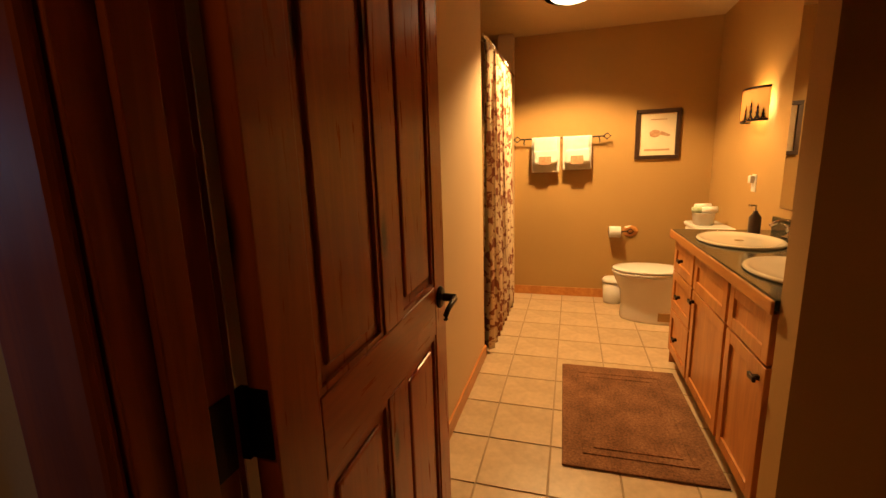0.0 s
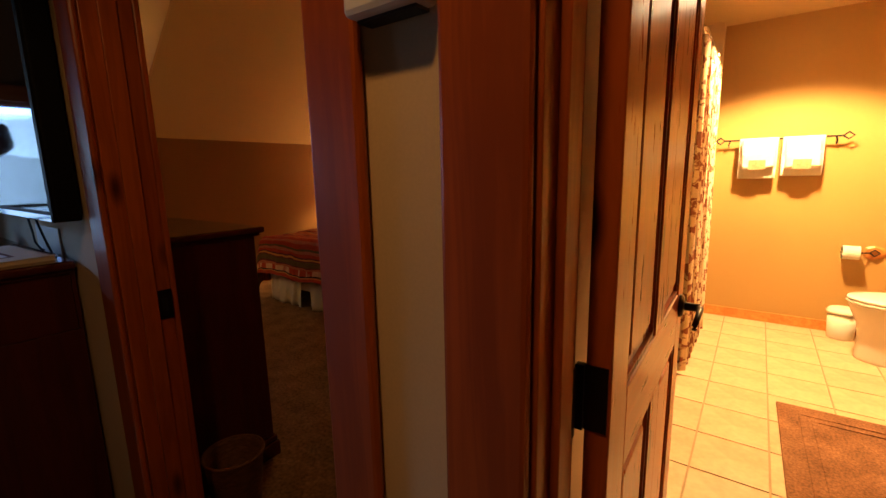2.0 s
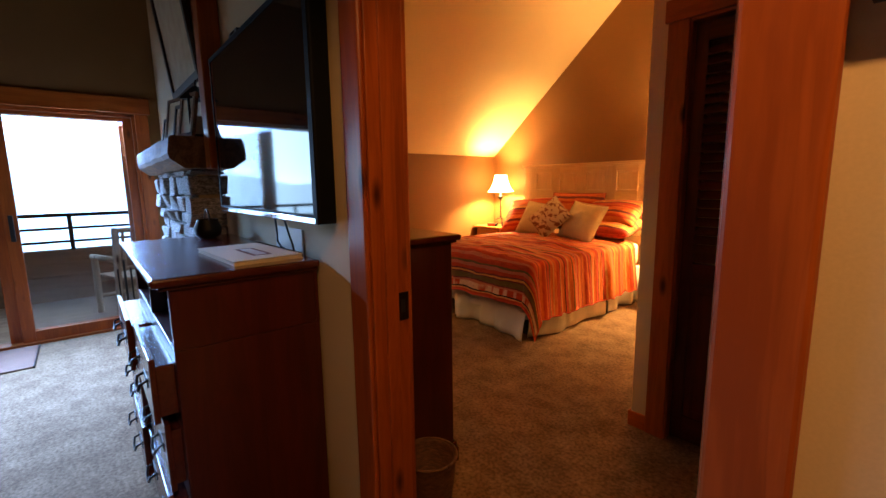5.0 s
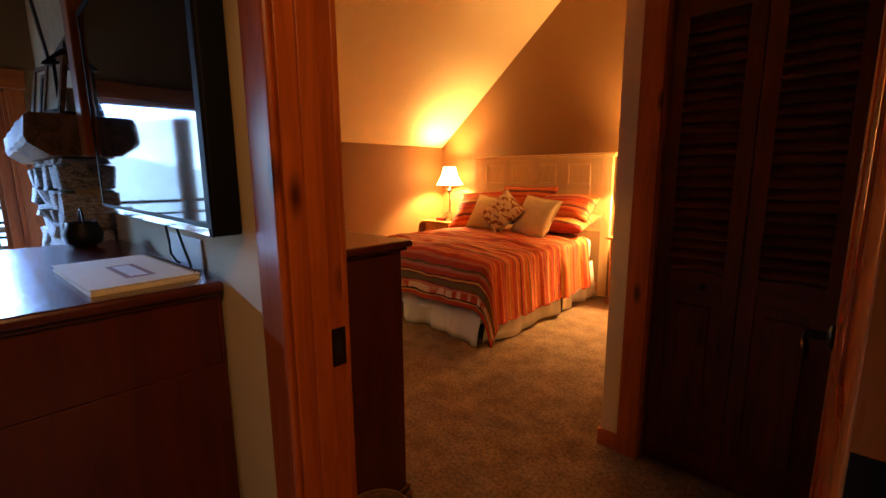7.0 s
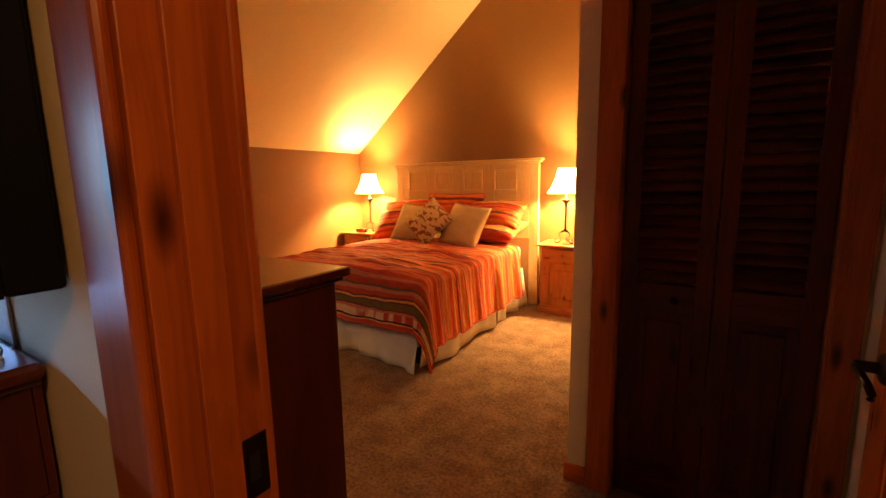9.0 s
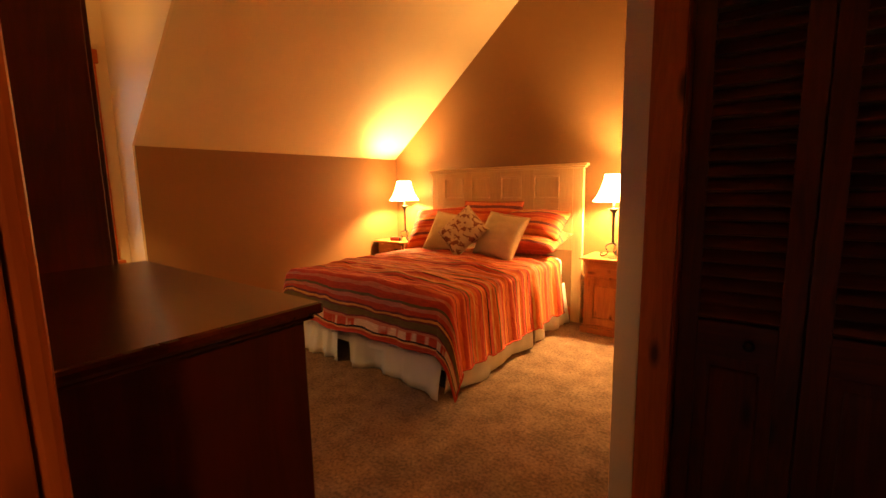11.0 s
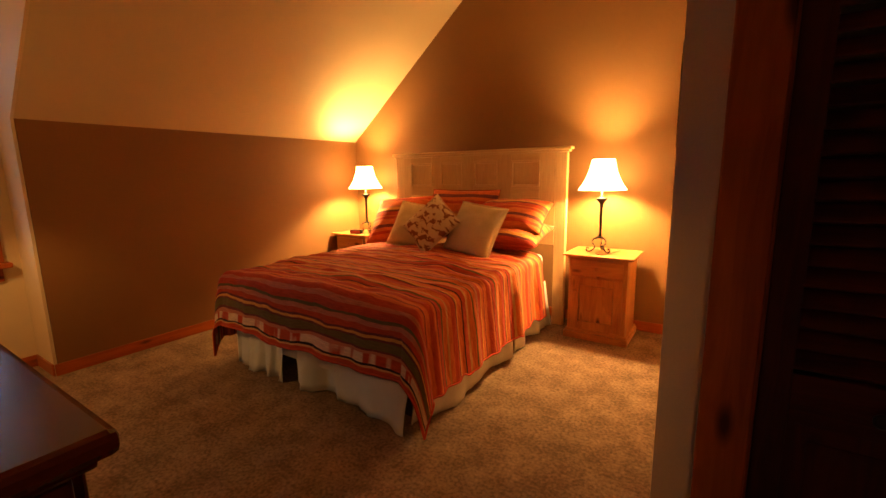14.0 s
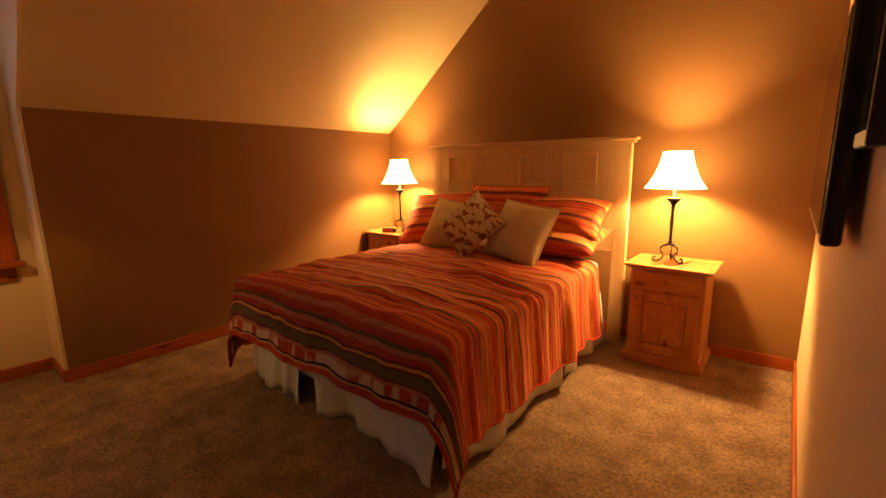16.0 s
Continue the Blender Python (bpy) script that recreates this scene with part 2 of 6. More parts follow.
def printed_cloth(name, ground, ink, scale, low, high, stretch=(1, 1, 1)):
    """Cloth with scattered printed motifs on a plain ground."""
    m = bpy.data.materials.new(name)
    m.use_nodes = True
    n, l = m.node_tree.nodes, m.node_tree.links
    b = n["Principled BSDF"]
    b.inputs["Roughness"].default_value = 0.85
    b.inputs["Specular IOR Level"].default_value = 0.2
    uv = n.new("ShaderNodeUVMap")
    mp = n.new("ShaderNodeMapping")
    mp.inputs["Scale"].default_value = stretch
    l.new(uv.outputs[0], mp.inputs[0])
    t = n.new("ShaderNodeTexNoise")
    t.inputs["Scale"].default_value = scale
    t.inputs["Detail"].default_value = 3
    t.inputs["Distortion"].default_value = 0.6
    l.new(mp.outputs[0], t.inputs["Vector"])
    ramp = n.new("ShaderNodeValToRGB")
    ramp.color_ramp.elements[0].position, ramp.color_ramp.elements[1].position = low, high
    ramp.color_ramp.elements[0].color, ramp.color_ramp.elements[1].color = (*ground, 1), (*ink, 1)
    l.new(t.outputs["Fac"], ramp.inputs[0])
    l.new(ramp.outputs[0], b.inputs["Base Color"])
    w = n.new("ShaderNodeTexNoise")
    w.inputs["Scale"].default_value = 300
    l.new(uv.outputs[0], w.inputs["Vector"])
    bp = n.new("ShaderNodeBump")
    bp.inputs["Strength"].default_value = 0.2
    bp.inputs["Distance"].default_value = 0.002
    l.new(w.outputs["Fac"], bp.inputs["Height"])
    l.new(bp.outputs[0], b.inputs["Normal"])
    return m


def glowing(name, colour, strength, base=(0.8, 0.7, 0.5)):
    """Opaque surface, emission for the bulb's glow behind it: lamp shade, diffuser; also mist, digits."""
    m = bpy.data.materials.new(name)
    m.use_nodes = True
    b = m.node_tree.nodes["Principled BSDF"]
    b.inputs["Base Color"].default_value = (*base, 1)
    b.inputs["Roughness"].default_value = 0.8
    b.inputs["Emission Color"].default_value = (*colour, 1)
    b.inputs["Emission Strength"].default_value = strength
    return m


def glass(name, tint=(1, 1, 1), rough=0.0):
    m = bpy.data.materials.new(name)
    m.use_nodes = True
    b = m.node_tree.nodes["Principled BSDF"]
    b.inputs["Base Color"].default_value = (*tint, 1)
    b.inputs["Roughness"].default_value = rough
    b.inputs["Transmission Weight"].default_value = 1.0
    b.inputs["IOR"].default_value = 1.45
    return m


CREAM = material("cream_wall_paint", (0.68, 0.495, 0.275), 0.75, (0.65, 0.47, 0.255), scale=1.4, bump=0.09, bump_scale=130, fine=0.03, fine_scale=200)
TAN = material("tan_wall_paint", (0.215, 0.095, 0.022), 0.75, (0.198, 0.087, 0.020), scale=1.4, bump=0.09, bump_scale=130, fine=0.03, fine_scale=200)
BATH_TAN = material("tan_bath_paint", (0.39, 0.235, 0.074), 0.75, (0.365, 0.218, 0.068), scale=1.4, bump=0.09, bump_scale=130, fine=0.03, fine_scale=200)
CEILING = material("cream_ceiling_paint", (0.60, 0.44, 0.235), 0.85, (0.57, 0.415, 0.22), scale=1.2, bump=0.2, bump_scale=110)
TRIM = wood("fir_trim", (0.42, 0.090, 0.0105), (0.27, 0.051, 0.0062), 0.36, "Z", coat=0.05)
TRIM_X = wood("fir_trim_x", (0.42, 0.090, 0.0105), (0.27, 0.051, 0.0062), 0.36, "X", coat=0.05)
TRIM_Y = wood("fir_trim_y", (0.42, 0.090, 0.0105), (0.27, 0.051, 0.0062), 0.36, "Y", coat=0.05)
DOOR_WOOD = wood("fir_door", (0.47, 0.098, 0.010), (0.34, 0.066, 0.007), 0.28, "Z", coat=0.1)
DOOR_WOOD_X = wood("fir_door_rail", (0.47, 0.098, 0.010), (0.34, 0.066, 0.007), 0.28, "Y", coat=0.1)
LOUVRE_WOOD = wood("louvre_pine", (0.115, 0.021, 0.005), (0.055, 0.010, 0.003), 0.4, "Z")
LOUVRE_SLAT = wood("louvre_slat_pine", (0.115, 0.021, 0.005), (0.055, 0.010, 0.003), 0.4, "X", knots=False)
CHERRY = wood("cherry_veneer", (0.075, 0.0105, 0.004), (0.048, 0.0065, 0.0025), 0.3, "Z", knots=False, coat=0.12)
CHERRY_X = wood("cherry_top", (0.085, 0.013, 0.005), (0.055, 0.0085, 0.0035), 0.22, "X", knots=False, coat=0.45)
PINE = wood("waxed_pine", (0.46, 0.19, 0.05), (0.31, 0.11, 0.028), 0.4, "Z", coat=0.1)
PINE_X = wood("waxed_pine_x", (0.46, 0.19, 0.05), (0.31, 0.11, 0.028), 0.4, "X", coat=0.1)
HONEY = wood("honey_headboard", (0.64, 0.42, 0.18), (0.55, 0.34, 0.14), 0.4, "Z", knots=False, coat=0.1)
HONEY_X = wood("honey_headboard_x", (0.64, 0.42, 0.18), (0.55, 0.34, 0.14), 0.4, "X", knots=False, coat=0.1)
VANITY_WOOD = wood("vanity_maple", (0.58, 0.26, 0.07), (0.44, 0.17, 0.04), 0.35, "Z", knots=False, coat=0.2)
VANITY_WOOD_Y = wood("vanity_maple_y", (0.58, 0.26, 0.07), (0.44, 0.17, 0.04), 0.35, "Y", knots=False, coat=0.2)
BEAM = wood("rough_beam", (0.28, 0.135, 0.06), (0.10, 0.045, 0.02), 0.7, "X")
DECK_WOOD = wood("weathered_deck", (0.42, 0.38, 0.33), (0.27, 0.24, 0.21), 0.8, "Y", knots=False)
SIDING = wood("stained_siding", (0.26, 0.17, 0.11), (0.17, 0.11, 0.07), 0.7, "Y", knots=False)
LOG = wood("peeled_log", (0.42, 0.33, 0.22), (0.30, 0.22, 0.14), 0.6, "Z")
CARPET = material("beige_carpet", (0.275, 0.173, 0.102), 0.95, (0.135, 0.079, 0.044), scale=6.0, detail=15, fine=0.36, fine_scale=60, bump=1.0, bump_scale=200, spec=0.05, coarse=0.70)
TILE = material("beige_floor_tile", (0.60, 0.46, 0.29), 0.32, (0.47, 0.34, 0.20), scale=4.0, fine=0.10, fine_scale=24, bump=0.05, bump_scale=30, random_value=0.06)
GROUT = material("floor_grout", (0.42, 0.31, 0.19), 0.9, bump=0.2, bump_scale=90)
IRON = material("black_iron", (0.018, 0.015, 0.013), 0.45, metal=0.7, bump=0.1, bump_scale=90)
BRONZE = material("oil_rubbed_bronze", (0.03, 0.02, 0.015), 0.35, metal=0.8)
CHROME = material("chrome", (0.85, 0.85, 0.85), 0.08, (0.8, 0.8, 0.8), metal=1.0)
PORCELAIN = material("white_porcelain", (0.80, 0.78, 0.72), 0.12, (0.78, 0.76, 0.70), spec=0.6)
BISQUE = material("bisque_sink", (0.74, 0.64, 0.48), 0.12, (0.72, 0.62, 0.46), spec=0.6)
GRANITE = material("dark_green_counter", (0.022, 0.026, 0.020), 0.12, (0.035, 0.040, 0.030), scale=40, fine=0.5, fine_scale=160, spec=0.6)
TOWEL = material("white_terry", (0.82, 0.80, 0.74), 0.95, (0.76, 0.74, 0.68), scale=20, bump=0.9, bump_scale=260, spec=0.1)
LINEN = material("white_bed_skirt", (0.62, 0.59, 0.54), 0.9, (0.55, 0.52, 0.47), scale=5, bump=0.25, bump_scale=220, spec=0.15)
CREAM_CLOTH = material("cream_cushion_cloth", (0.66, 0.53, 0.31), 0.9, (0.60, 0.47, 0.27), scale=7, fine=0.10, fine_scale=180, bump=0.4, bump_scale=320, spec=0.15)
RUG = material("brown_bath_rug", (0.27, 0.135, 0.07), 0.95, (0.16, 0.075, 0.038), scale=7, fine=0.35, fine_scale=90, bump=0.9, bump_scale=150, spec=0.1)
WHITE_PLASTIC = material("white_plastic", (0.74, 0.72, 0.66), 0.4, (0.72, 0.70, 0.64))
BLACK_PLASTIC = material("black_plastic", (0.012, 0.012, 0.013), 0.3)
TV_BLACK = material("matt_black_plastic", (0.004, 0.004, 0.005), 0.6, spec=0.1)
SCREEN = material("black_tv_screen", (0.006, 0.006, 0.007), 0.05, (0.006, 0.006, 0.007), spec=1.0)
STONE = material("grey_field_stone", (0.46, 0.42, 0.38), 0.85, (0.10, 0.085, 0.075), scale=11, fine=0.4, fine_scale=34, bump=1.0, bump_scale=26, random_value=0.35)
PAPER = material("cream_paper", (0.70, 0.60, 0.42), 0.8, (0.66, 0.56, 0.38))
INK = material("brown_ink", (0.20, 0.07, 0.03), 0.8)
PALE_INK = material("faded_brown_ink", (0.46, 0.29, 0.16), 0.8, (0.34, 0.19, 0.10), scale=40)
BLACK_WOOD = material("dark_frame_wood", (0.035, 0.016, 0.009), 0.4)
GREEN_PRINT = material("green_package", (0.30, 0.42, 0.22), 0.6, (0.55, 0.58, 0.42), scale=30)
WICKER = material("woven_basket", (0.19, 0.075, 0.028), 0.7, (0.09, 0.035, 0.013), scale=30, stretch=(1, 1, 3), bump=0.9, bump_scale=60)
SHADE = glowing("lit_linen_shade", (1.0, 0.56, 0.19), 52.0, (0.8, 0.66, 0.42))
FLOOR_SHADE = glowing("dim_linen_shade", (1.0, 0.52, 0.16), 4.0, (0.8, 0.66, 0.42))
DIFFUSER = glowing("lit_opal_glass", (1.0, 0.66, 0.28), 5.0)
BATH_LENS = glowing("lit_bath_lens", (1.0, 0.78, 0.45), 40.0)
MICA = glowing("lit_amber_mica", (1.0, 0.34, 0.045), 7.5, (0.30, 0.12, 0.02))
GLASS = glass("window_glass", (0.97, 0.99, 1.0))
TINTED = glass("tinted_door_glass", (0.87, 0.90, 0.94))
MIRROR = material("mirror_silver", (0.86, 0.86, 0.84), 0.01, (0.86, 0.86, 0.84), metal=1.0)
PICTURE_GLASS = material("picture_print", (0.66, 0.55, 0.36), 0.35, (0.52, 0.36, 0.18), scale=9, spec=0.6)
MAT_FIBRE = material("door_mat_fibre", (0.22, 0.115, 0.075), 0.95, bump=0.9, bump_scale=200)
CURTAIN = printed_cloth("printed_shower_cloth", (0.72, 0.60, 0.42), (0.27, 0.11, 0.065), 13.0, 0.51, 0.55, (1.0, 1.3, 1))
MOTIF_CLOTH = printed_cloth("printed_cushion_cloth", (0.60, 0.46, 0.28), (0.24, 0.085, 0.04), 15.0, 0.52, 0.555, (1.0, 1.5, 1))
RUST, ORANGE, OLIVE, GOLD, PLUM, ROSE, SAND, DARK, PALE = (
    (0.40, 0.045, 0.014), (0.56, 0.125, 0.026), (0.125, 0.085, 0.025), (0.60, 0.27, 0.05), (0.14, 0.028, 0.024), (0.44, 0.14, 0.07),
    (0.55, 0.27, 0.09), (0.020, 0.011, 0.014), (0.60, 0.40, 0.24))
BODY = [(0.0, RUST), (0.06, ORANGE), (0.11, PLUM), (0.125, ORANGE), (0.17, GOLD), (0.19, RUST), (0.25, ROSE), (0.29, DARK), (0.30, ORANGE), (0.36, OLIVE),
        (0.39, ORANGE), (0.46, SAND), (0.49, RUST), (0.55, DARK), (0.563, ORANGE), (0.63, GOLD), (0.65, PLUM), (0.67, RUST), (0.74, ORANGE), (0.79, SAND),
        (0.815, ORANGE), (0.87, OLIVE), (0.895, RUST), (0.95, PLUM), (0.965, ORANGE)]
FOOT = [(0.0, RUST), (0.09, ROSE), (0.16, RUST), (0.26, OLIVE), (0.30, ROSE), (0.36, RUST), (0.44, PLUM), (0.475, GOLD), (0.515, PLUM), (0.545, OLIVE), (0.67, PLUM), (0.70, ROSE), (0.75, RUST), (0.885, DARK), (0.92, SAND), (0.95, RUST)]
STRIPES = striped_cloth("striped_bedding", BODY, 0.62, border=(1.965, 0.385, FOOT, (0.75, 0.885, PALE)))
SHAM = striped_cloth("striped_sham", BODY[::2], 0.40)

# ---------------------------------------------------------------- mesh helpers


def finish(bm, smooth=False):
    bmesh.ops.recalc_face_normals(bm, faces=bm.faces)
    for f in bm.faces:
        f.smooth = smooth
    me = bpy.data.meshes.new("mesh")
    bm.to_mesh(me)
    bm.free()
    return me


def part(name, bm, mat, parent=None, label="", smooth=False):
    me = finish(bm, smooth)
    me.materials.append(mat)
    ob = new(name, me)
    if parent is not None:
        ob.parent = parent
    if label:
        tagged(ob, label)
    return ob


def thing(name, m, label, category, group="", kind=""):
    ob = new(name)
    ob.empty_display_size = 0.1
    ob.matrix_world = m
    return tagged(ob, label, category, group, kind)


def setting(name, bm, mat, label, category):
    ob = part(name, bm, mat)
    return tagged(ob, label, category, kind="structure")


def add_box(bm, x0, x1, y0, y1, z0, z1, bevel=0.0, m=None):
    r = bmesh.ops.create_cube(bm, size=1.0, matrix=Matrix.Translation(((x0 + x1) / 2, (y0 + y1) / 2, (z0 + z1) / 2)) @ Matrix.Diagonal((abs(x1 - x0), abs(y1 - y0), abs(z1 - z0), 1)))
    vs = r["verts"]
    if bevel:
        es = list({e for v in vs for e in v.link_edges})
        b = bmesh.ops.bevel(bm, geom=es, offset=bevel, segments=2, affect="EDGES", profile=0.5)
        vs = list({v for f in b["faces"] for v in f.verts} | {v for v in vs if v.is_valid})
    if m is not None:
        bmesh.ops.transform(bm, matrix=m, verts=vs)
    return bm


def box(x0, x1, y0, y1, z0, z1, bevel=0.0, m=None):
    return add_box(bmesh.new(), x0, x1, y0, y1, z0, z1, bevel, m)


def boxes(*rows):
    bm = bmesh.new()
    for r in rows:
        add_box(bm, *r)
    return bm


def lathe(profile, steps=28, bm=None, sx=1.0, sy=1.0, at=(0, 0, 0)):
    """Turned body from (radius, height) pairs."""
    bm = bm or bmesh.new()
    rings = []
    for r, z in profile:
        rings.append([bm.verts.new((at[0] + sx * r * math.cos(2 * math.pi * i / steps), at[1] + sy * r * math.sin(2 * math.pi * i / steps), at[2] + z)) for i in range(steps)])
    for a, b in zip(rings, rings[1:]):
        for i in range(steps):
            j = (i + 1) % steps
            bm.faces.new((a[i], a[j], b[j], b[i]))
    for ring, r in ((rings[0], profile[0][0]), (rings[-1], profile[-1][0])):
        if r > 1e-4:
            bm.faces.new(ring)
    bmesh.ops.remove_doubles(bm, verts=bm.verts, dist=1e-5)
    return bm


def tube(points, radius, sides=8, bm=None, taper=1.0):
    """Round bar along a line of points."""
    bm = bm or bmesh.new()
    pts = [Vector(p) for p in points]
    rings = []
    for i, p in enumerate(pts):
        d = (pts[min(i + 1, len(pts) - 1)] - pts[max(i - 1, 0)]).normalized()
        q = d.to_track_quat("Z", "Y")
        r = radius * (1 + (taper - 1) * i / max(1, len(pts) - 1))
        rings.append([bm.verts.new(p + q @ Vector((r * math.cos(2 * math.pi * k / sides), r * math.sin(2 * math.pi * k / sides), 0))) for k in range(sides)])
    for a, b in zip(rings, rings[1:]):
        for k in range(sides):
            j = (k + 1) % sides
            bm.faces.new((a[k], a[j], b[j], b[k]))
    bm.faces.new(rings[0])
    bm.faces.new(rings[-1])
    return bm


def prism(outline, lo, hi, axis="Y"):
    """Flat outline pushed out along an axis. outline: pairs in the two other axes."""
    bm = bmesh.new()
    place = {"X": lambda a, b, c: (c, a, b), "Y": lambda a, b, c: (a, c, b), "Z": lambda a, b, c: (a, b, c)}[axis]
    low = [bm.verts.new(place(a, b, lo)) for a, b in outline]
    high = [bm.verts.new(place(a, b, hi)) for a, b in outline]
    bm.faces.new(low)
    bm.faces.new(high)
    for i in range(len(outline)):
        j = (i + 1) % len(outline)
        bm.faces.new((low[i], low[j], high[j], high[i]))
    return bm


def sheet(nu, nv, shape, uv=None):
    """Grid of nu x nv cells; shape(u, v) gives the place for u, v in 0..1; uv(u, v) the cloth's own metres."""
    bm = bmesh.new()
    layer = bm.loops.layers.uv.new("UVMap")
    vs = [[bm.verts.new(shape(i / nu, j / nv)) for j in range(nv + 1)] for i in range(nu + 1)]
    for i in range(nu):
        for j in range(nv):
            f = bm.faces.new((vs[i][j], vs[i + 1][j], vs[i + 1][j + 1], vs[i][j + 1]))
            for loop, (a, b) in zip(f.loops, ((i, j), (i + 1, j), (i + 1, j + 1), (i, j + 1))):
                loop[layer].uv = uv(a / nu, b / nv) if uv else (a / nu, b / nv)
    return bm


def thicken(ob, amount):
    mod = ob.modifiers.new("thickness", "SOLIDIFY")
    mod.thickness, mod.offset = amount, -1
    return ob

# ---------------------------------------------------------------- plan
WALL_BACK = 0.115            # room side of the wall with the two doors
HEAD_Y = 4.365               # headboard wall
KNEE_X, KNEE_Z = -3.668, 1.735
DORMER_Y, WINDOW_X = 1.345, -4.02
SLOPE = 0.828
BATH_LEFT = 1.08
TOP_Z = 3.96
RIDGE_X = KNEE_X + (TOP_Z - KNEE_Z) / SLOPE
DORMER_Z = 3.0
FLAT_X = KNEE_X + (DORMER_Z - KNEE_Z) / SLOPE
SLIDER_X = -3.90
LIVING_TOP = 3.3
PIER_X, PIER_Y = 0.044, 1.560  # corner beside the closet
HALL_TOP = 2.44

# ---------------------------------------------------------------- setting
setting("floor_1", box(SLIDER_X - 0.15, 3.3, -4.2, 0.06, -0.12, 0.0), CARPET, "beige cut-pile carpet of hall and sitting room", "floor")
setting("floor_2", box(WINDOW_X - 0.12, 0.96, 0.06, HEAD_Y + 0.12, -0.12, 0.0), CARPET, "beige cut-pile bedroom carpet with vacuum marks", "floor")

hall = prism([(SLIDER_X, 0), (-0.02, 0), (-0.02, 2.07), (0.913, 2.07), (0.913, 0), (1.223, 0), (1.223, 2.07), (2.085, 2.07), (2.085, 0), (3.3, 0), (3.3, TOP_Z), (SLIDER_X, TOP_Z)], 0, WALL_BACK)
setting("wall_hall", hall, CREAM, "cream painted wall between hall and rooms", "wall")
setting("wall_headboard", box(WINDOW_X - 0.12, 0.12, HEAD_Y, HEAD_Y + 0.12, 0, TOP_Z), TAN, "tan painted gable wall behind the bed", "wall")
setting("wall_knee", box(KNEE_X - 0.12, KNEE_X, DORMER_Y + 0.02, HEAD_Y, 0, KNEE_Z), TAN, "tan painted knee wall under the sloped ceiling", "wall")
setting("wall_dormer_cheek", prism([(WINDOW_X, 0), (KNEE_X - 0.004, 0), (KNEE_X - 0.004, KNEE_Z), (FLAT_X, DORMER_Z), (WINDOW_X, DORMER_Z)], DORMER_Y, DORMER_Y + 0.018),
        CREAM, "cream painted cheek wall of the dormer", "wall")
W_Y0, W_Y1, W_Z0, W_Z1 = 0.36, 1.155, 0.79, 2.40
setting("wall_window", boxes((WINDOW_X - 0.12, WINDOW_X, WALL_BACK, W_Y0, 0, DORMER_Z), (WINDOW_X - 0.12, WINDOW_X, W_Y1, DORMER_Y + 0.1, 0, DORMER_Z),
                             (WINDOW_X - 0.12, WINDOW_X, W_Y0, W_Y1, 0, W_Z0), (WINDOW_X - 0.12, WINDOW_X, W_Y0, W_Y1, W_Z1, DORMER_Z)),
        CREAM, "cream painted dormer wall around the window", "wall")
setting("ceiling_slope", prism([(KNEE_X - 0.12, KNEE_Z), (KNEE_X, KNEE_Z), (RIDGE_X, TOP_Z), (RIDGE_X, TOP_Z + 0.12), (KNEE_X - 0.12, KNEE_Z + 0.03)], DORMER_Y + 0.018, HEAD_Y),
        CEILING, "cream painted sloped bedroom ceiling", "ceiling")
setting("ceiling_slope_upper", prism([(FLAT_X, DORMER_Z), (RIDGE_X, TOP_Z), (RIDGE_X, TOP_Z + 0.12), (FLAT_X, DORMER_Z + 0.13)], WALL_BACK, DORMER_Y + 0.018),
        CEILING, "cream painted sloped ceiling above the dormer", "ceiling")
setting("ceiling_dormer", box(WINDOW_X - 0.12, FLAT_X, WALL_BACK, DORMER_Y + 0.018, DORMER_Z, DORMER_Z + 0.1), CEILING, "cream painted flat dormer ceiling", "ceiling")
setting("ceiling_bedroom", box(RIDGE_X, 1.08, WALL_BACK, HEAD_Y, TOP_Z, TOP_Z + 0.1), CEILING, "cream painted flat bedroom ceiling", "ceiling")
setting("wall_bedroom_right", box(PIER_X, 0.12, PIER_Y + 0.11, HEAD_Y, 0, TOP_Z), CREAM, "cream painted closet side wall of the bedroom", "wall")
C_X0, C_X1, C_TOP = 0.228, 0.862, 2.04
setting("wall_closet", prism([(PIER_X, 0), (C_X0 - 0.02, 0), (C_X0 - 0.02, C_TOP + 0.02), (C_X1 + 0.02, C_TOP + 0.02), (C_X1 + 0.02, 0), (0.96, 0), (0.96, TOP_Z), (PIER_X, TOP_Z)], PIER_Y, PIER_Y + 0.11),
        CREAM, "cream painted wall round the closet doors", "wall")
setting("wall_closet_back", box(0.12, 0.96, 2.34, 2.42, 0, TOP_Z), CREAM, "plain closet back wall", "wall")
setting("wall_bath_left", box(0.96, BATH_LEFT, WALL_BACK, 2.52, 0, TOP_Z), CREAM, "cream painted wall beside the bathroom door", "wall")
setting("wall_tub", boxes((0.20, 0.96, 2.44, 2.52, 0, BATH_TOP), (0.125, 0.20, 2.44, BATH_Y, 0, BATH_TOP), (0.96, 1.095, 3.92, BATH_Y, 0, BATH_TOP)), CREAM, "cream painted walls of the bath alcove", "wall")
setting("wall_bath_far", box(0.20, BATH_RIGHT + 0.12, BATH_Y, BATH_Y + 0.1, 0, BATH_TOP), BATH_TAN, "tan painted bathroom end wall", "wall")
setting("wall_bath_right", box(BATH_RIGHT, BATH_RIGHT + 0.12, 1.25, BATH_Y, 0, BATH_TOP), BATH_TAN, "tan painted bathroom wall above the vanity", "wall")
setting("wall_bath_pier", box(2.262, 3.3, 1.13, 1.25, 0, BATH_TOP), BATH_TAN, "tan painted wall at the end of the vanity", "wall")
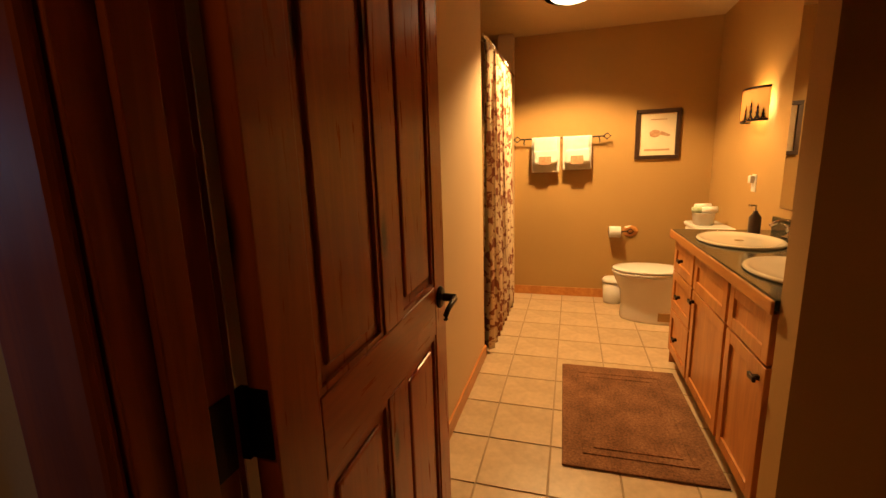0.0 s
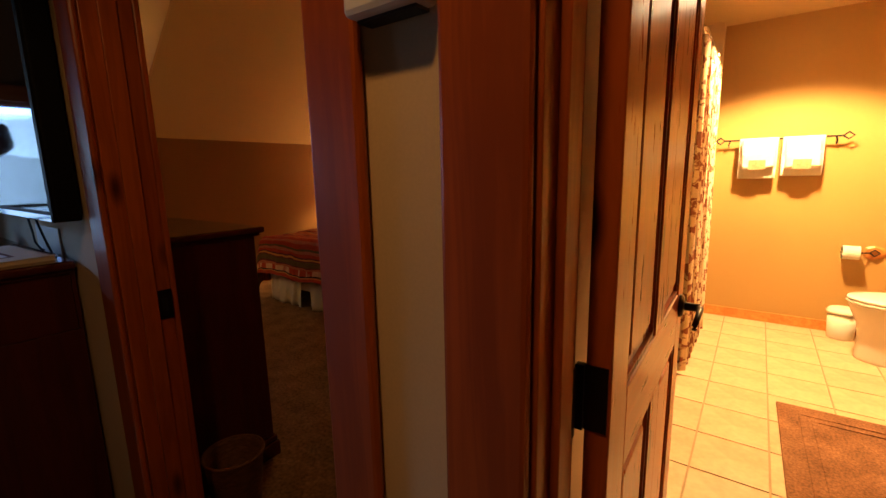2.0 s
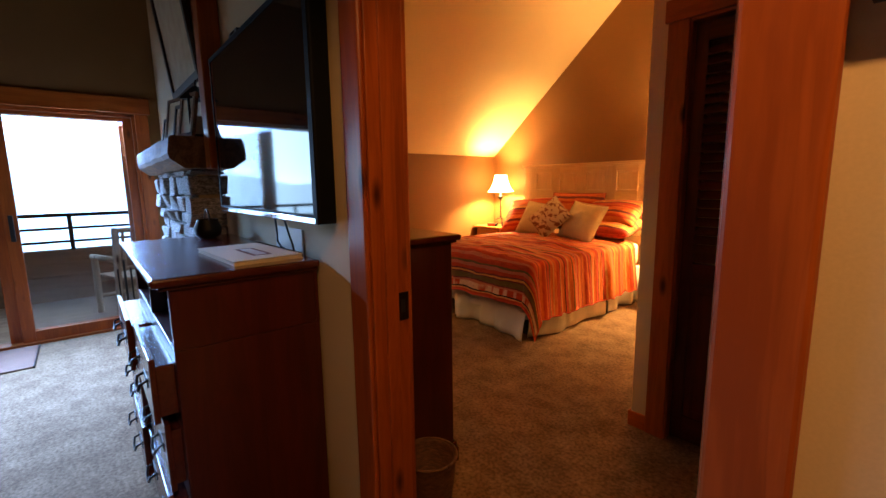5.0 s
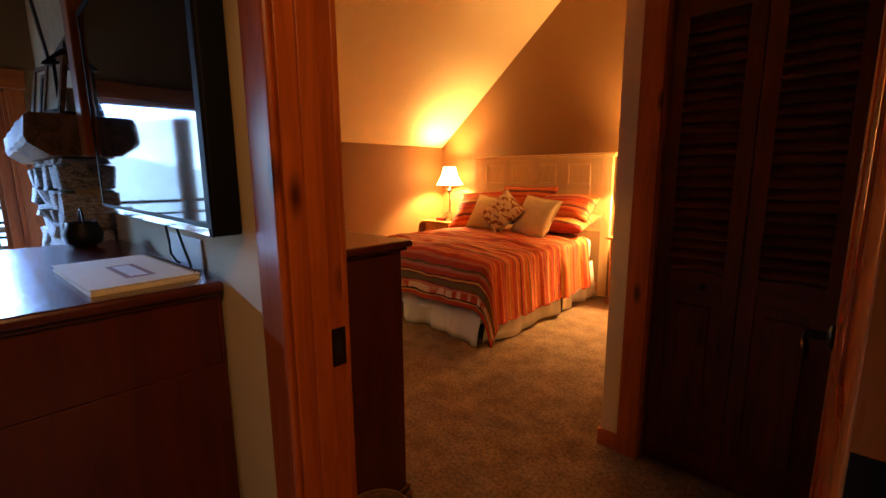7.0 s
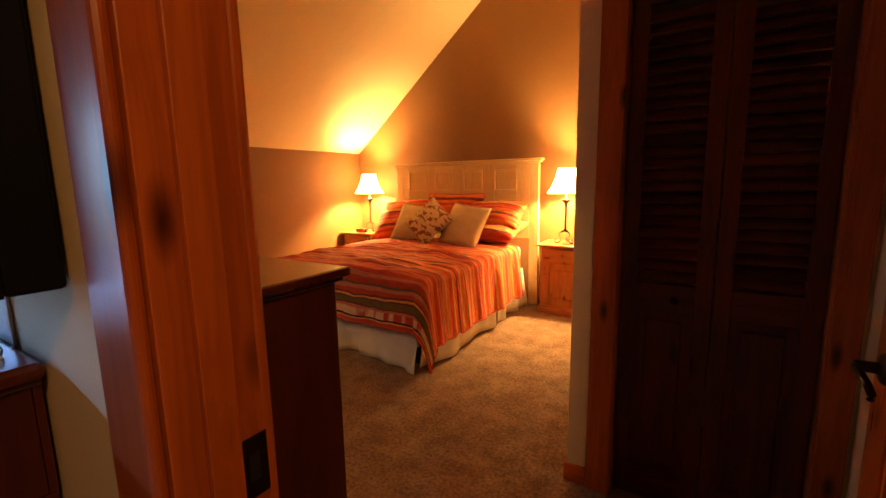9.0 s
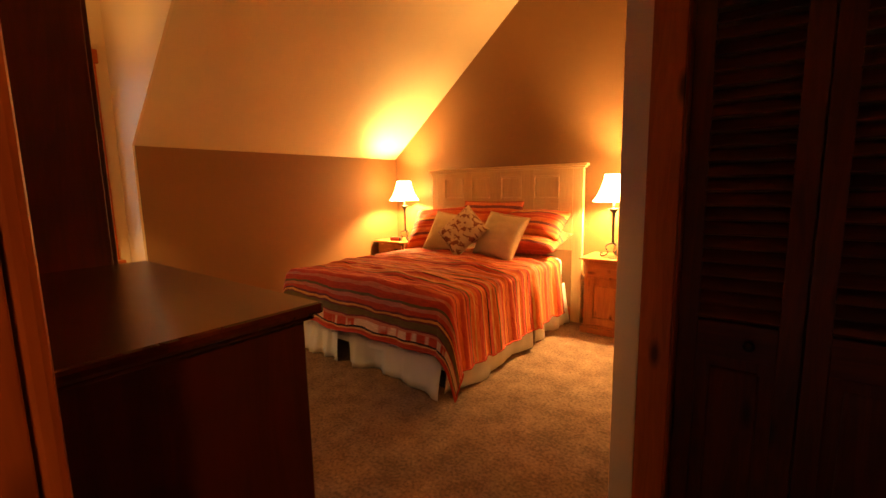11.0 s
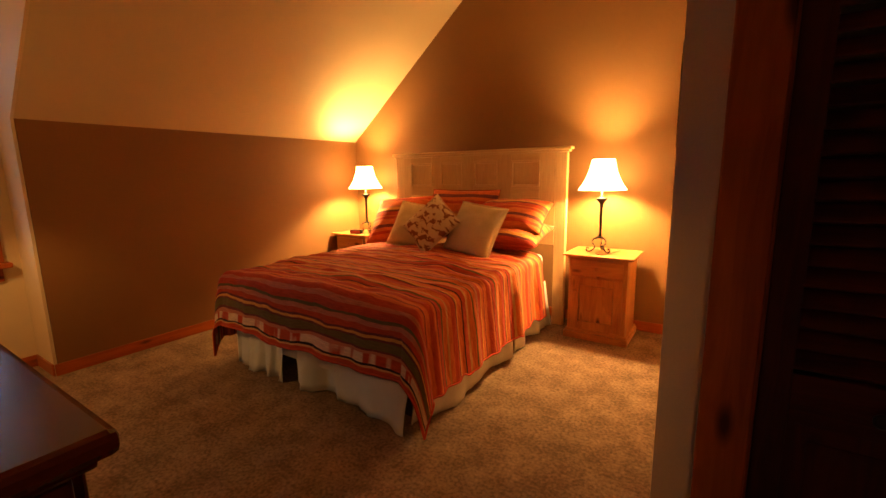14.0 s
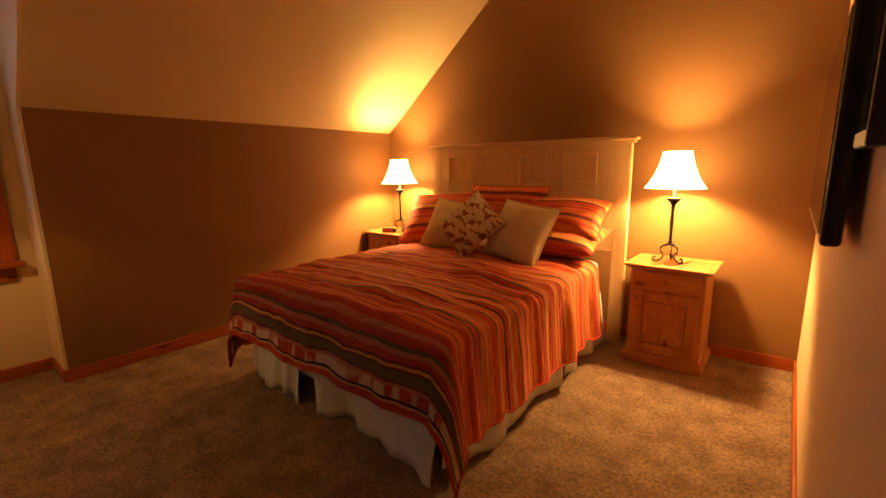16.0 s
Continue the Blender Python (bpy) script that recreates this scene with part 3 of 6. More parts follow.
setting("wall_bath_entry", box(3.18, 3.30, WALL_BACK, 1.13, 0, BATH_TOP), BATH_TAN, "plain bathroom entry wall", "wall")
setting("ceiling_bath", box(0.20, 3.3, WALL_BACK, BATH_Y, BATH_TOP, BATH_TOP + 0.1), CEILING, "cream painted flat bathroom ceiling", "ceiling")
bath_floor = setting("floor_3", box(0.20, 3.3, 0.06, BATH_Y, -0.12, -0.006), GROUT, "beige ceramic tile floor with dark grout", "floor")
# sitting room shell
S_Y0, S_Y1, S_TOP = -2.75, -0.19, 2.0
setting("wall_slider", prism([(-4.2, 0), (S_Y0, 0), (S_Y0, S_TOP), (S_Y1, S_TOP), (S_Y1, 0), (0.12, 0), (0.12, LIVING_TOP), (-4.2, LIVING_TOP)], SLIDER_X - 0.15, SLIDER_X, "X"),
        TAN, "tan painted wall above the sliding door", "wall")
# unseen walls and ceiling; dark finishes assumed to hold down bounced light
setting("wall_sitting_room", boxes((SLIDER_X - 0.15, 3.3, -4.32, -4.2, 0, LIVING_TOP), (3.3, 3.42, -4.32, 0.12, 0, LIVING_TOP)), TAN, "unseen sitting room walls, tan to cut bounced light", "wall")
setting("ceiling_sitting_room", box(SLIDER_X - 0.15, 3.42, -4.32, 0.0, LIVING_TOP, LIVING_TOP + 0.1), BEAM, "unseen sitting room ceiling, dark timber to cut bounced light", "ceiling")
setting("ceiling_hall", box(-0.15, 3.3, -1.7, 0.0, HALL_TOP, HALL_TOP + 0.1), CEILING, "plain cream hall ceiling", "ceiling")
# pale mist over the ground is put into its base colour
setting("ground", box(-400, 60, -300, 300, -7.1, -7.0), material("haze_tinted_ground", (0.42, 0.46, 0.46), 0.95, (0.30, 0.35, 0.34), scale=0.03), "ground far below the deck, pale mist put into its colour", "ground")


def run(name, rows, mat, label, category):
    bm = bmesh.new()
    for r in rows:
        add_box(bm, *r, bevel=0.004)
    return setting(name, bm, mat, label, category)


# baseboards
BB = 0.085
run("baseboard", [(KNEE_X, PIER_X, HEAD_Y - 0.014, HEAD_Y, 0, BB)], TRIM_X, "stained fir baseboard along the gable wall", "baseboard")
run("baseboard", [(KNEE_X, KNEE_X + 0.014, DORMER_Y, HEAD_Y - 0.016, 0, BB)], TRIM_Y, "stained fir baseboard along the knee wall", "baseboard")
run("baseboard", [(WINDOW_X + 0.016, KNEE_X - 0.002, DORMER_Y - 0.014, DORMER_Y, 0, BB)], TRIM_X, "stained fir baseboard of the dormer cheek", "baseboard")
run("baseboard", [(WINDOW_X, WINDOW_X + 0.014, WALL_BACK, DORMER_Y - 0.002, 0, BB)], TRIM_Y, "stained fir baseboard under the window", "baseboard")
run("baseboard", [(PIER_X - 0.014, PIER_X, PIER_Y, HEAD_Y - 0.016, 0, BB)], TRIM_Y, "stained fir baseboard of the closet side wall", "baseboard")
run("baseboard", [(PIER_X - 0.014, 0.124, PIER_Y - 0.014, PIER_Y, 0, BB)], TRIM_X, "short stained fir baseboard beside the closet", "baseboard")
run("baseboard", [(1.002, 1.124, -0.014, 0.0, 0, BB)], TRIM_X, "short stained fir baseboard between the doors", "baseboard")
run("baseboard", [(-1.7, -0.14, -0.014, 0.0, 0, BB)], TRIM_X, "stained fir baseboard behind the dresser", "baseboard")
run("baseboard", [(BATH_LEFT, BATH_LEFT + 0.014, WALL_BACK, 2.52, 0, BB)], VANITY_WOOD_Y, "honey wood bathroom baseboard", "baseboard")
run("baseboard", [(1.097, 2.72, BATH_Y - 0.014, BATH_Y, 0, BB)], VANITY_WOOD_Y, "honey wood baseboard of the end wall", "baseboard")
run("baseboard", [(1.04, 1.11, 3.906, 3.92, 0, BB)], VANITY_WOOD_Y, "short honey wood baseboard beside the bath", "baseboard")


def frame_set(name, x0, x1, casing, label, hall_side=0.022):
    """Jambs, head, stops and casings of a doorway in the hall wall; clear opening x0..x1."""
    ob = thing(name, pose(0, 0, 0), label, "door frame", kind="structure")
    part("jamb", box(x0 - 0.02, x0, -0.004, WALL_BACK + 0.004, 0, 2.05, 0.002), TRIM, ob)
    part("jamb", box(x1, x1 + 0.02, -0.004, WALL_BACK + 0.004, 0, 2.05, 0.002), TRIM, ob)
    part("head_jamb", box(x0 - 0.02, x1 + 0.02, -0.004, WALL_BACK + 0.004, 2.05, 2.07, 0.002), TRIM_X, ob)
    for a, b in ((x0, x0 + 0.012), (x1 - 0.012, x1)):
        part("stop", box(a, b, 0.035, 0.078, 0, 2.038, 0.002), TRIM, ob)
    part("stop", box(x0, x1, 0.035, 0.078, 2.038, 2.05, 0.002), TRIM_X, ob)
    for y0, y1 in ((-hall_side, -0.0045), (WALL_BACK + 0.0045, WALL_BACK + 0.026)):
        for a, b in ((x0 - casing[0], x0 - 0.006), (x1 + 0.006, x1 + casing[1])):
            part("casing", box(a, b, y0, y1, 0, 2.06, 0.007), TRIM, ob)
        part("head_casing", box(x0 - casing[0] - 0.015, x1 + casing[1] + 0.015, y0 - 0.003, y1 + 0.003, 2.062, 2.17, 0.004), TRIM_X, ob)
    return ob


bed_frame = frame_set("door_frame_1", 0.0, 0.893, (0.115, 0.107), "stained knotty fir frame of the bedroom doorway")
part("strike_plate", box(0.0005, 0.0035, 0.080, 0.1195, 0.905, 0.995, 0.001), BRONZE, bed_frame, "black strike plate")
part("latch_hole", box(0.003, 0.0042, 0.090, 0.106, 0.93, 0.97), BLACK_PLASTIC, bed_frame)
bath_frame = frame_set("door_frame_2", 1.243, 2.065, (0.117, 0.105), "stained knotty fir frame of the bathroom doorway")


def panel_door(name, m, width, label, mirror=1):
    """Six-panel fir door. Its hinge edge lies on the z axis; it reaches along +y, 35 mm thick in x."""
    ob = thing(name, m, label, "door", kind="structure")
    th, h, st = 0.0175, 2.03, 0.105
    mid = width / 2
    for a, b in ((0, st), (width - st, width)):
        part("stile", box(-th, th, a + 0.0005, b - 0.0005, 0.008, h, 0.003), DOOR_WOOD, ob)
    part("mullion", box(-th, th, mid - 0.052, mid + 0.052, 0.2205, 0.8495, 0.003), DOOR_WOOD, ob)
    part("mullion", box(-th, th, mid - 0.052, mid + 0.052, 0.9905, 1.9095, 0.003), DOOR_WOOD, ob)
    for a, b in ((0.008, 0.22), (0.85, 0.99), (1.91, h)):
        part("rail", box(-th, th, st, width - st, a, b, 0.003), DOOR_WOOD_X, ob)
    for a, b in ((st, mid - 0.052), (mid + 0.052, width - st)):
        for z0, z1 in ((0.22, 0.85), (0.99, 1.91)):
            bm = box(-0.006, 0.006, a, b, z0, z1)
            add_box(bm, -0.0125, 0.0125, a + 0.035, b - 0.035, z0 + 0.035, z1 - 0.035, 0.006)
            part("panel", bm, DOOR_WOOD, ob)
            sticking = bmesh.new()
            for s in (-1, 1):
                for r in ((a, a + 0.012, z0, z1), (b - 0.012, b, z0, z1), (a + 0.012, b - 0.012, z0, z0 + 0.012), (a + 0.012, b - 0.012, z1 - 0.012, z1)):
                    add_box(sticking, s * 0.006, s * 0.0135, *r)
            part("moulding", sticking, DOOR_WOOD, ob)
    for s in (-1, 1):
        part("rose", lathe([(0.032, 0), (0.032, 0.006), (0.026, 0.011), (0.012, 0.014), (0.011, 0.05)], 20), BRONZE, ob).matrix_local = pose(s * th, width - 0.065, 0.95, 0, 90 * s, 0)
        lever = tube([(s * (th + 0.045), width - 0.065, 0.95), (s * (th + 0.052), width - 0.085, 0.952), (s * (th + 0.052), width - 0.12, 0.952), (s * (th + 0.05), width - 0.155, 0.945),
                      (s * (th + 0.047), width - 0.172, 0.932), (s * (th + 0.047), width - 0.168, 0.922)], 0.0085, 10, taper=0.75)
        part("lever", lever, BRONZE, ob, "dark bronze lever handle", smooth=True)
    part("latch_plate", box(-0.012, 0.012, width - 0.0005, width + 0.0015, 0.92, 0.98), BRONZE, ob)
    for z in (0.28, 1.015, 1.80):
        part("hinge", boxes((-th - 0.001, th - 0.004, -0.0025, -0.0002, z - 0.048, z + 0.048), (-th - 0.012, -th, -0.008, 0.004, z - 0.048, z + 0.048)) if mirror > 0 else
             boxes((-th + 0.004, th + 0.001, -0.0025, -0.0002, z - 0.048, z + 0.048), (th, th + 0.012, -0.008, 0.004, z - 0.048, z + 0.048)), BRONZE, ob, "black butt hinge")
    return ob


panel_door("door_1", pose(1.268, 0.140, 0, 0, 0, 1.0), 0.81, "stained fir panel door with bronze lever, open into bathroom")
panel_door("door_2", pose(0.868, 0.142, 0, 0, 0, 1.0), 0.85, "stained fir panel door with bronze lever, open into bedroom", -1)
for z in (0.28, 1.015, 1.80):
    part("hinge_leaf", box(1.2428, 1.2455, 0.072, 0.118, z - 0.05, z + 0.05, 0.001), BRONZE, bath_frame, "black hinge leaf")
    part("hinge_leaf", box(0.8905, 0.8932, 0.072, 0.118, z - 0.05, z + 0.05, 0.001), BRONZE, bed_frame, "black hinge leaf")

# door chime on the strip of wall between the doors
chime = thing("door_chime", pose(1.062, 0, 1.505), "small white plastic wall unit between the doors", "chime")
part("cover", box(-0.055, 0.055, -0.045, -0.0005, 0.0, 0.13, 0.008), WHITE_PLASTIC, chime)
part("vent", box(-0.045, 0.045, -0.030, -0.006, -0.0035, 0.001), BLACK_PLASTIC, chime, "black slot underneath")
part("dial", box(-0.03, 0.03, -0.0475, -0.0445, 0.05, 0.056), BLACK_PLASTIC, chime)

# ---------------------------------------------------------------- closet


def louvre_door(x0, x1, knob_x, label):
    ob = thing("closet_door", pose(x0, PIER_Y + 0.035, 0), label, "closet door", "pair of bifold closet doors")
    w, st = x1 - x0, 0.055
    for a, b in ((0, st), (w - st, w)):
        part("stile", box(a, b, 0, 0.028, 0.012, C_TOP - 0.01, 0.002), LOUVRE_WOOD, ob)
    for a, b in ((0.012, 0.14), (0.82, 0.93), (C_TOP - 0.09, C_TOP - 0.01)):
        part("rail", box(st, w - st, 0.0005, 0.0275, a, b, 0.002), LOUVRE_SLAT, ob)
    bm = box(st, w - st, 0.010, 0.018, 0.14, 0.82)
    add_box(bm, st + 0.035, w - st - 0.035, 0.003, 0.025, 0.175, 0.785, 0.008)
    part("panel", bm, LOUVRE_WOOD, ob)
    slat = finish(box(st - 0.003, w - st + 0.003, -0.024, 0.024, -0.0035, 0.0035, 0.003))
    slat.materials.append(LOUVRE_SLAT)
    z = 0.960
    while z < C_TOP - 0.10:
        s = new("slat", slat)
        s.parent = ob
        s.matrix_local = pose(0, 0.014, z, 50 + random.uniform(-1.5, 1.5), 0, 0)
        z += 0.043
    if knob_x is not None:
        part("knob", lathe([(0.006, 0), (0.006, 0.012), (0.014, 0.018), (0.015, 0.026), (0.009, 0.031)], 16), BRONZE, ob, "small dark knob", smooth=True).matrix_local = pose(knob_x, 0, 0.875, 90, 0, 0)
    return ob


MIDX = (C_X0 + C_X1) / 2
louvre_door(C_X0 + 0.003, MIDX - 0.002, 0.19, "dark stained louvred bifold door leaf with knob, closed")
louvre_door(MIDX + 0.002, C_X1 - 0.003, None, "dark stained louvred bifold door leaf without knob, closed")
cf = thing("closet_frame", pose(0, 0, 0), "stained knotty fir frame round the closet", "door frame", kind="structure")
part("casing", box(0.127, C_X0 - 0.006, PIER_Y - 0.02, PIER_Y - 0.0005, 0, 2.05, 0.004), TRIM, cf)
part("casing", box(C_X1 + 0.006, 0.945, PIER_Y - 0.02, PIER_Y - 0.0005, 0, 2.05, 0.004), TRIM, cf)
part("head_casing", box(0.112, 0.95, PIER_Y - 0.023, PIER_Y - 0.0005, 2.052, 2.15, 0.004), TRIM_X, cf)
part("jamb", box(C_X0 - 0.0195, C_X0, PIER_Y, PIER_Y + 0.11, 0, C_TOP, 0.002), TRIM, cf)
part("jamb", box(C_X1, C_X1 + 0.0195, PIER_Y, PIER_Y + 0.11, 0, C_TOP, 0.002), TRIM, cf)
part("head_jamb", box(C_X0 - 0.0195, C_X1 + 0.0195, PIER_Y, PIER_Y + 0.11, C_TOP, C_TOP + 0.0195, 0.002), TRIM_X, cf)

# ---------------------------------------------------------------- dormer window
wf = thing("window_1", pose(WINDOW_X, 0, 0), "fir-framed dormer window with pale daylight", "window", kind="structure")
for y0, y1 in ((W_Y0 - 0.105, W_Y0 + 0.004), (W_Y1 - 0.004, W_Y1 + 0.105)):
    part("casing", box(0.0005, 0.022, y0, y1, W_Z0 + 0.002, W_Z1 + 0.004, 0.004), TRIM, wf)
part("head_casing", box(0.0005, 0.026, W_Y0 - 0.125, W_Y1 + 0.125, W_Z1 + 0.006, W_Z1 + 0.115, 0.005), TRIM_Y, wf)
part("window_sill", box(-0.08, 0.075, W_Y0 - 0.125, W_Y1 + 0.135, W_Z0 - 0.035, W_Z0, 0.006), TRIM_Y, wf, "projecting fir window sill")
part("apron", box(0.0005, 0.02, W_Y0 - 0.09, W_Y1 + 0.09, W_Z0 - 0.13, W_Z0 - 0.037, 0.004), TRIM_Y, wf)
for y0, y1 in ((W_Y0, W_Y0 + 0.095), (W_Y1 - 0.095, W_Y1)):
    part("window_frame", box(-0.10, -0.03, y0, y1, W_Z0, W_Z1, 0.004), TRIM, wf)
for z0, z1 in ((W_Z0, W_Z0 + 0.055), ((W_Z0 + W_Z1) / 2 - 0.03, (W_Z0 + W_Z1) / 2 + 0.03), (W_Z1 - 0.05, W_Z1)):
    part("window_frame", box(-0.099, -0.031, W_Y0 + 0.095, W_Y1 - 0.095, z0, z1, 0.004), TRIM_Y, wf)
pane = part("pane", box(-0.068, -0.064, W_Y0 + 0.05, W_Y1 - 0.05, W_Z0 + 0.05, W_Z1 - 0.05), GLASS, wf)
pane.visible_shadow = False
roll = part("blind_roll", tube([(-0.02, W_Y0 + 0.01, W_Z1 - 0.06), (-0.02, W_Y1 - 0.01, W_Z1 - 0.06)], 0.03, 14), PAPER, wf, "rolled-up woven shade", smooth=True)

# ---------------------------------------------------------------- bedroom things
BED_X0, BED_X1, BED_FOOT, BED_HEAD, BED_TOP = -2.79, -1.16, 2.14, 4.12, 0.68


def smooth_noise(x, y, z=0.0):
    return noise.noise(Vector((x, y, z)))


def edge_drop(a, radius=0.06):
    """Across and down travel of cloth that has run a metres past a rounded edge."""
    turn = radius * math.pi / 2
    if a <= 0:
        return 0.0, 0.0
    if a < turn:
        k = a / radius
        return radius * math.sin(k), radius * (1 - math.cos(k))
    return radius, radius + a - turn


def comforter_place(p, q):
    """Cloth metres p (across) and q (along, from the pillows to past the foot) to a place in the room."""
    w = (BED_X1 - BED_X0) / 2
    length = BED_HEAD - BED_FOOT - 0.03
    a, b = max(0.0, abs(p) - w), max(0.0, q - length)
    side = 1 if p > 0 else -1
    x, y = max(-w, min(w, p)), min(q, length)
    puff = 0.020 * smooth_noise(p * 3.1, q * 2.6, 3) + 0.006 * smooth_noise(p * 9, q * 7, 9) + 0.012 * smooth_noise(p * 1.4, q * 14, 5) * min(1, abs(p) / w)
    crease = 0.040 * max(0, smooth_noise(p * 2.2 + 4, q * 9.0, 7) - 0.12) + 0.016 * max(0, smooth_noise(p * 5.0, q * 20.0, 17) - 0.05)
    crown = 0.035 * (1 - min(1, abs(p) / w) ** 2) * (1 - min(1, b * 8))
    if a > 0 and b > 0:
        run_, ang = math.hypot(a, b), math.atan2(b, a)
        o, d = edge_drop(run_)
        o += 0.13 * run_ + 0.03 * math.sin(2 * ang) * min(1, run_ * 4)
        x += side * o * math.cos(ang)
        y += o * math.sin(ang)
        z = BED_TOP - d
    else:
        o1, d1 = edge_drop(a)
        o2, d2 = edge_drop(b)
        hang = max(a, b)
        wave = min(1.0, hang * 3.5) * (0.045 * smooth_noise(q * 6.5 if a > 0 else p * 4.5, 0.3 * hang, 11) + 0.014 * smooth_noise((q if a > 0 else p) * 15, 0.4 * hang, 21))
        x += side * (o1 + (0.09 * a + wave if a > 0 else 0))
        y += o2 + (0.14 * b + wave if b > 0 else 0)
        z = BED_TOP - max(d1, d2)
    z += puff + crease + crown
    return Vector(((BED_X0 + BED_X1) / 2 + x, BED_HEAD - 0.0 - y, max(0.02, z)))


def build_comforter():
    ob = thing("comforter", pose(0, 0, 0), "rust, olive and gold striped comforter draped over bed", "comforter")
    w = (BED_X1 - BED_X0) / 2
    side, foot, start = 0.53, 0.40, 0.30
    length = BED_HEAD - BED_FOOT - 0.03

    def coords(u, v):
        p = (u * 2 - 1) * (w + side)
        return p, start + v * (length + foot - start)

    bm = sheet(210, 210, lambda u, v: comforter_place(*coords(u, v)), lambda u, v: coords(u, v))
    body = part("quilt", bm, STRIPES, ob, smooth=True)
    thicken(body, 0.012)
    rim = [coords(u / 120, 1.0) for u in range(121)]
    part("hem", tube([comforter_place(*c) for c in rim], 0.006, 6), STRIPES, ob, "stitched lower hem", smooth=True)
    for s in (0.0, 1.0):
        part("hem", tube([comforter_place(*coords(s, v / 120)) for v in range(121)], 0.006, 6), STRIPES, ob, "stitched side hem", smooth=True)
    return ob


def build_bed():
    ob = thing("bed", pose((BED_X0 + BED_X1) / 2, BED_HEAD, 0), "made double bed with a white skirt on carpet", "bed")
    w = (BED_X1 - BED_X0) / 2
    part("mattress", box(-w + 0.02, w - 0.02, BED_FOOT - BED_HEAD + 0.03, -0.01, 0.40, 0.645, 0.05), LINEN, ob, smooth=True)
    part("box_spring", box(-w + 0.03, w - 0.03, BED_FOOT - BED_HEAD + 0.04, -0.01, 0.16, 0.395, 0.015), LINEN, ob)
    for x in (-w + 0.12, w - 0.12):
        for y in (BED_FOOT - BED_HEAD + 0.15, -0.15):
            part("leg", box(x - 0.03, x + 0.03, y - 0.03, y + 0.03, 0, 0.158), BLACK_PLASTIC, ob)

    def skirt(points, n, seed):
        a, b = Vector(points[0]), Vector(points[1])
        out = (b - a).cross(Vector((0, 0, 1))).normalized()

        def shape(u, v):
            base = a.lerp(b, u)
            down = 1 - v
            fold = (0.085 * smooth_noise(u * n * 0.75, seed, 1 + down * 0.5) + 0.02 * smooth_noise(u * n * 1.9 + down, seed, 4 + down)) * (0.15 + 0.9 * down) + 0.035 * down
            return base + out * fold + Vector((0, 0, 0.006 + 0.395 * v + 0.006 * down * smooth_noise(u * n * 2, seed, 8)))
        return sheet(110, 8, shape)

    y0 = BED_FOOT - BED_HEAD + 0.03
    gap = -0.22
    for piece, (p, q, s) in enumerate((((-w + 0.01, y0, 0), (gap - 0.03, y0 + 0.01, 0), 3.3), ((gap + 0.05, y0 + 0.01, 0), (w - 0.01, y0, 0), 7.1))):
        thicken(part("skirt", skirt((p, q), 7, s), LINEN, ob, "gathered white cotton bed skirt", smooth=True), 0.004)
    thicken(part("skirt", skirt(((w - 0.01, y0 + 0.02, 0), (w - 0.01, -0.8, 0)), 6, 5.5), LINEN, ob, "gathered white cotton bed skirt", smooth=True), 0.004)
    thicken(part("skirt", skirt(((w - 0.01, -0.74, 0), (w - 0.01, -0.02, 0)), 5, 6.5), LINEN, ob, "gathered white cotton bed skirt", smooth=True), 0.004)
    thicken(part("skirt", skirt(((-w + 0.01, -0.02, 0), (-w + 0.01, y0 + 0.02, 0)), 10, 9.5), LINEN, ob, "gathered white cotton bed skirt", smooth=True), 0.004)
    return ob


def build_headboard():
    x0, x1, y0 = -2.86, -1.015, 4.14
    ob = thing("headboard", pose(0, y0, 0), "honey-coloured panelled wooden headboard against tan wall", "headboard")
    for a, b in ((x0, x0 + 0.10), (x1 - 0.10, x1)):
        part("post", box(a, b, 0, 0.05, 0, 1.515, 0.006), HONEY, ob)
    part("cap", boxes((x0 - 0.035, x1 + 0.035, -0.02, 0.075, 1.535, 1.56, 0.006), (x0 - 0.018, x1 + 0.018, -0.008, 0.065, 1.516, 1.5345, 0.005)), HONEY_X, ob, "moulded top cap")
    part("back_board", box(x0 + 0.10, x1 - 0.10, 0.024, 0.040, 0.72, 1.515), HONEY, ob)
    xs = [x0 + 0.10, -2.67, -2.40, -2.29, -2.045, -1.915, -1.665, -1.525, -1.255, x1 - 0.10]
    for i in range(0, 10, 2):
        part("stile", box(xs[i] + 0.0005, xs[i + 1] - 0.0005, 0.000, 0.024, 0.72, 1.515, 0.002), HONEY, ob)
    for i in range(1, 9, 2):
        for z0, z1 in ((1.455, 1.515), (1.13, 1.225), (0.72, 0.80)):
            part("rail", box(xs[i], xs[i + 1], 0.0008, 0.0238, z0, z1, 0.002), HONEY_X, ob)
        for z0, z1 in ((1.225, 1.455), (0.80, 1.13)):
            bm = bmesh.new()
            for r in ((xs[i], xs[i] + 0.016, z0, z1), (xs[i + 1] - 0.016, xs[i + 1], z0, z1), (xs[i] + 0.016, xs[i + 1] - 0.016, z0, z0 + 0.016), (xs[i] + 0.016, xs[i + 1] - 0.016, z1 - 0.016, z1)):
                add_box(bm, r[0], r[1], -0.006, 0.0235, r[2], r[3], 0.004)
            part("moulding", bm, HONEY, ob)
            part("panel", box(xs[i] + 0.017, xs[i + 1] - 0.017, 0.006, 0.0237, z0 + 0.017, z1 - 0.017, 0.005), HONEY, ob)
    return ob


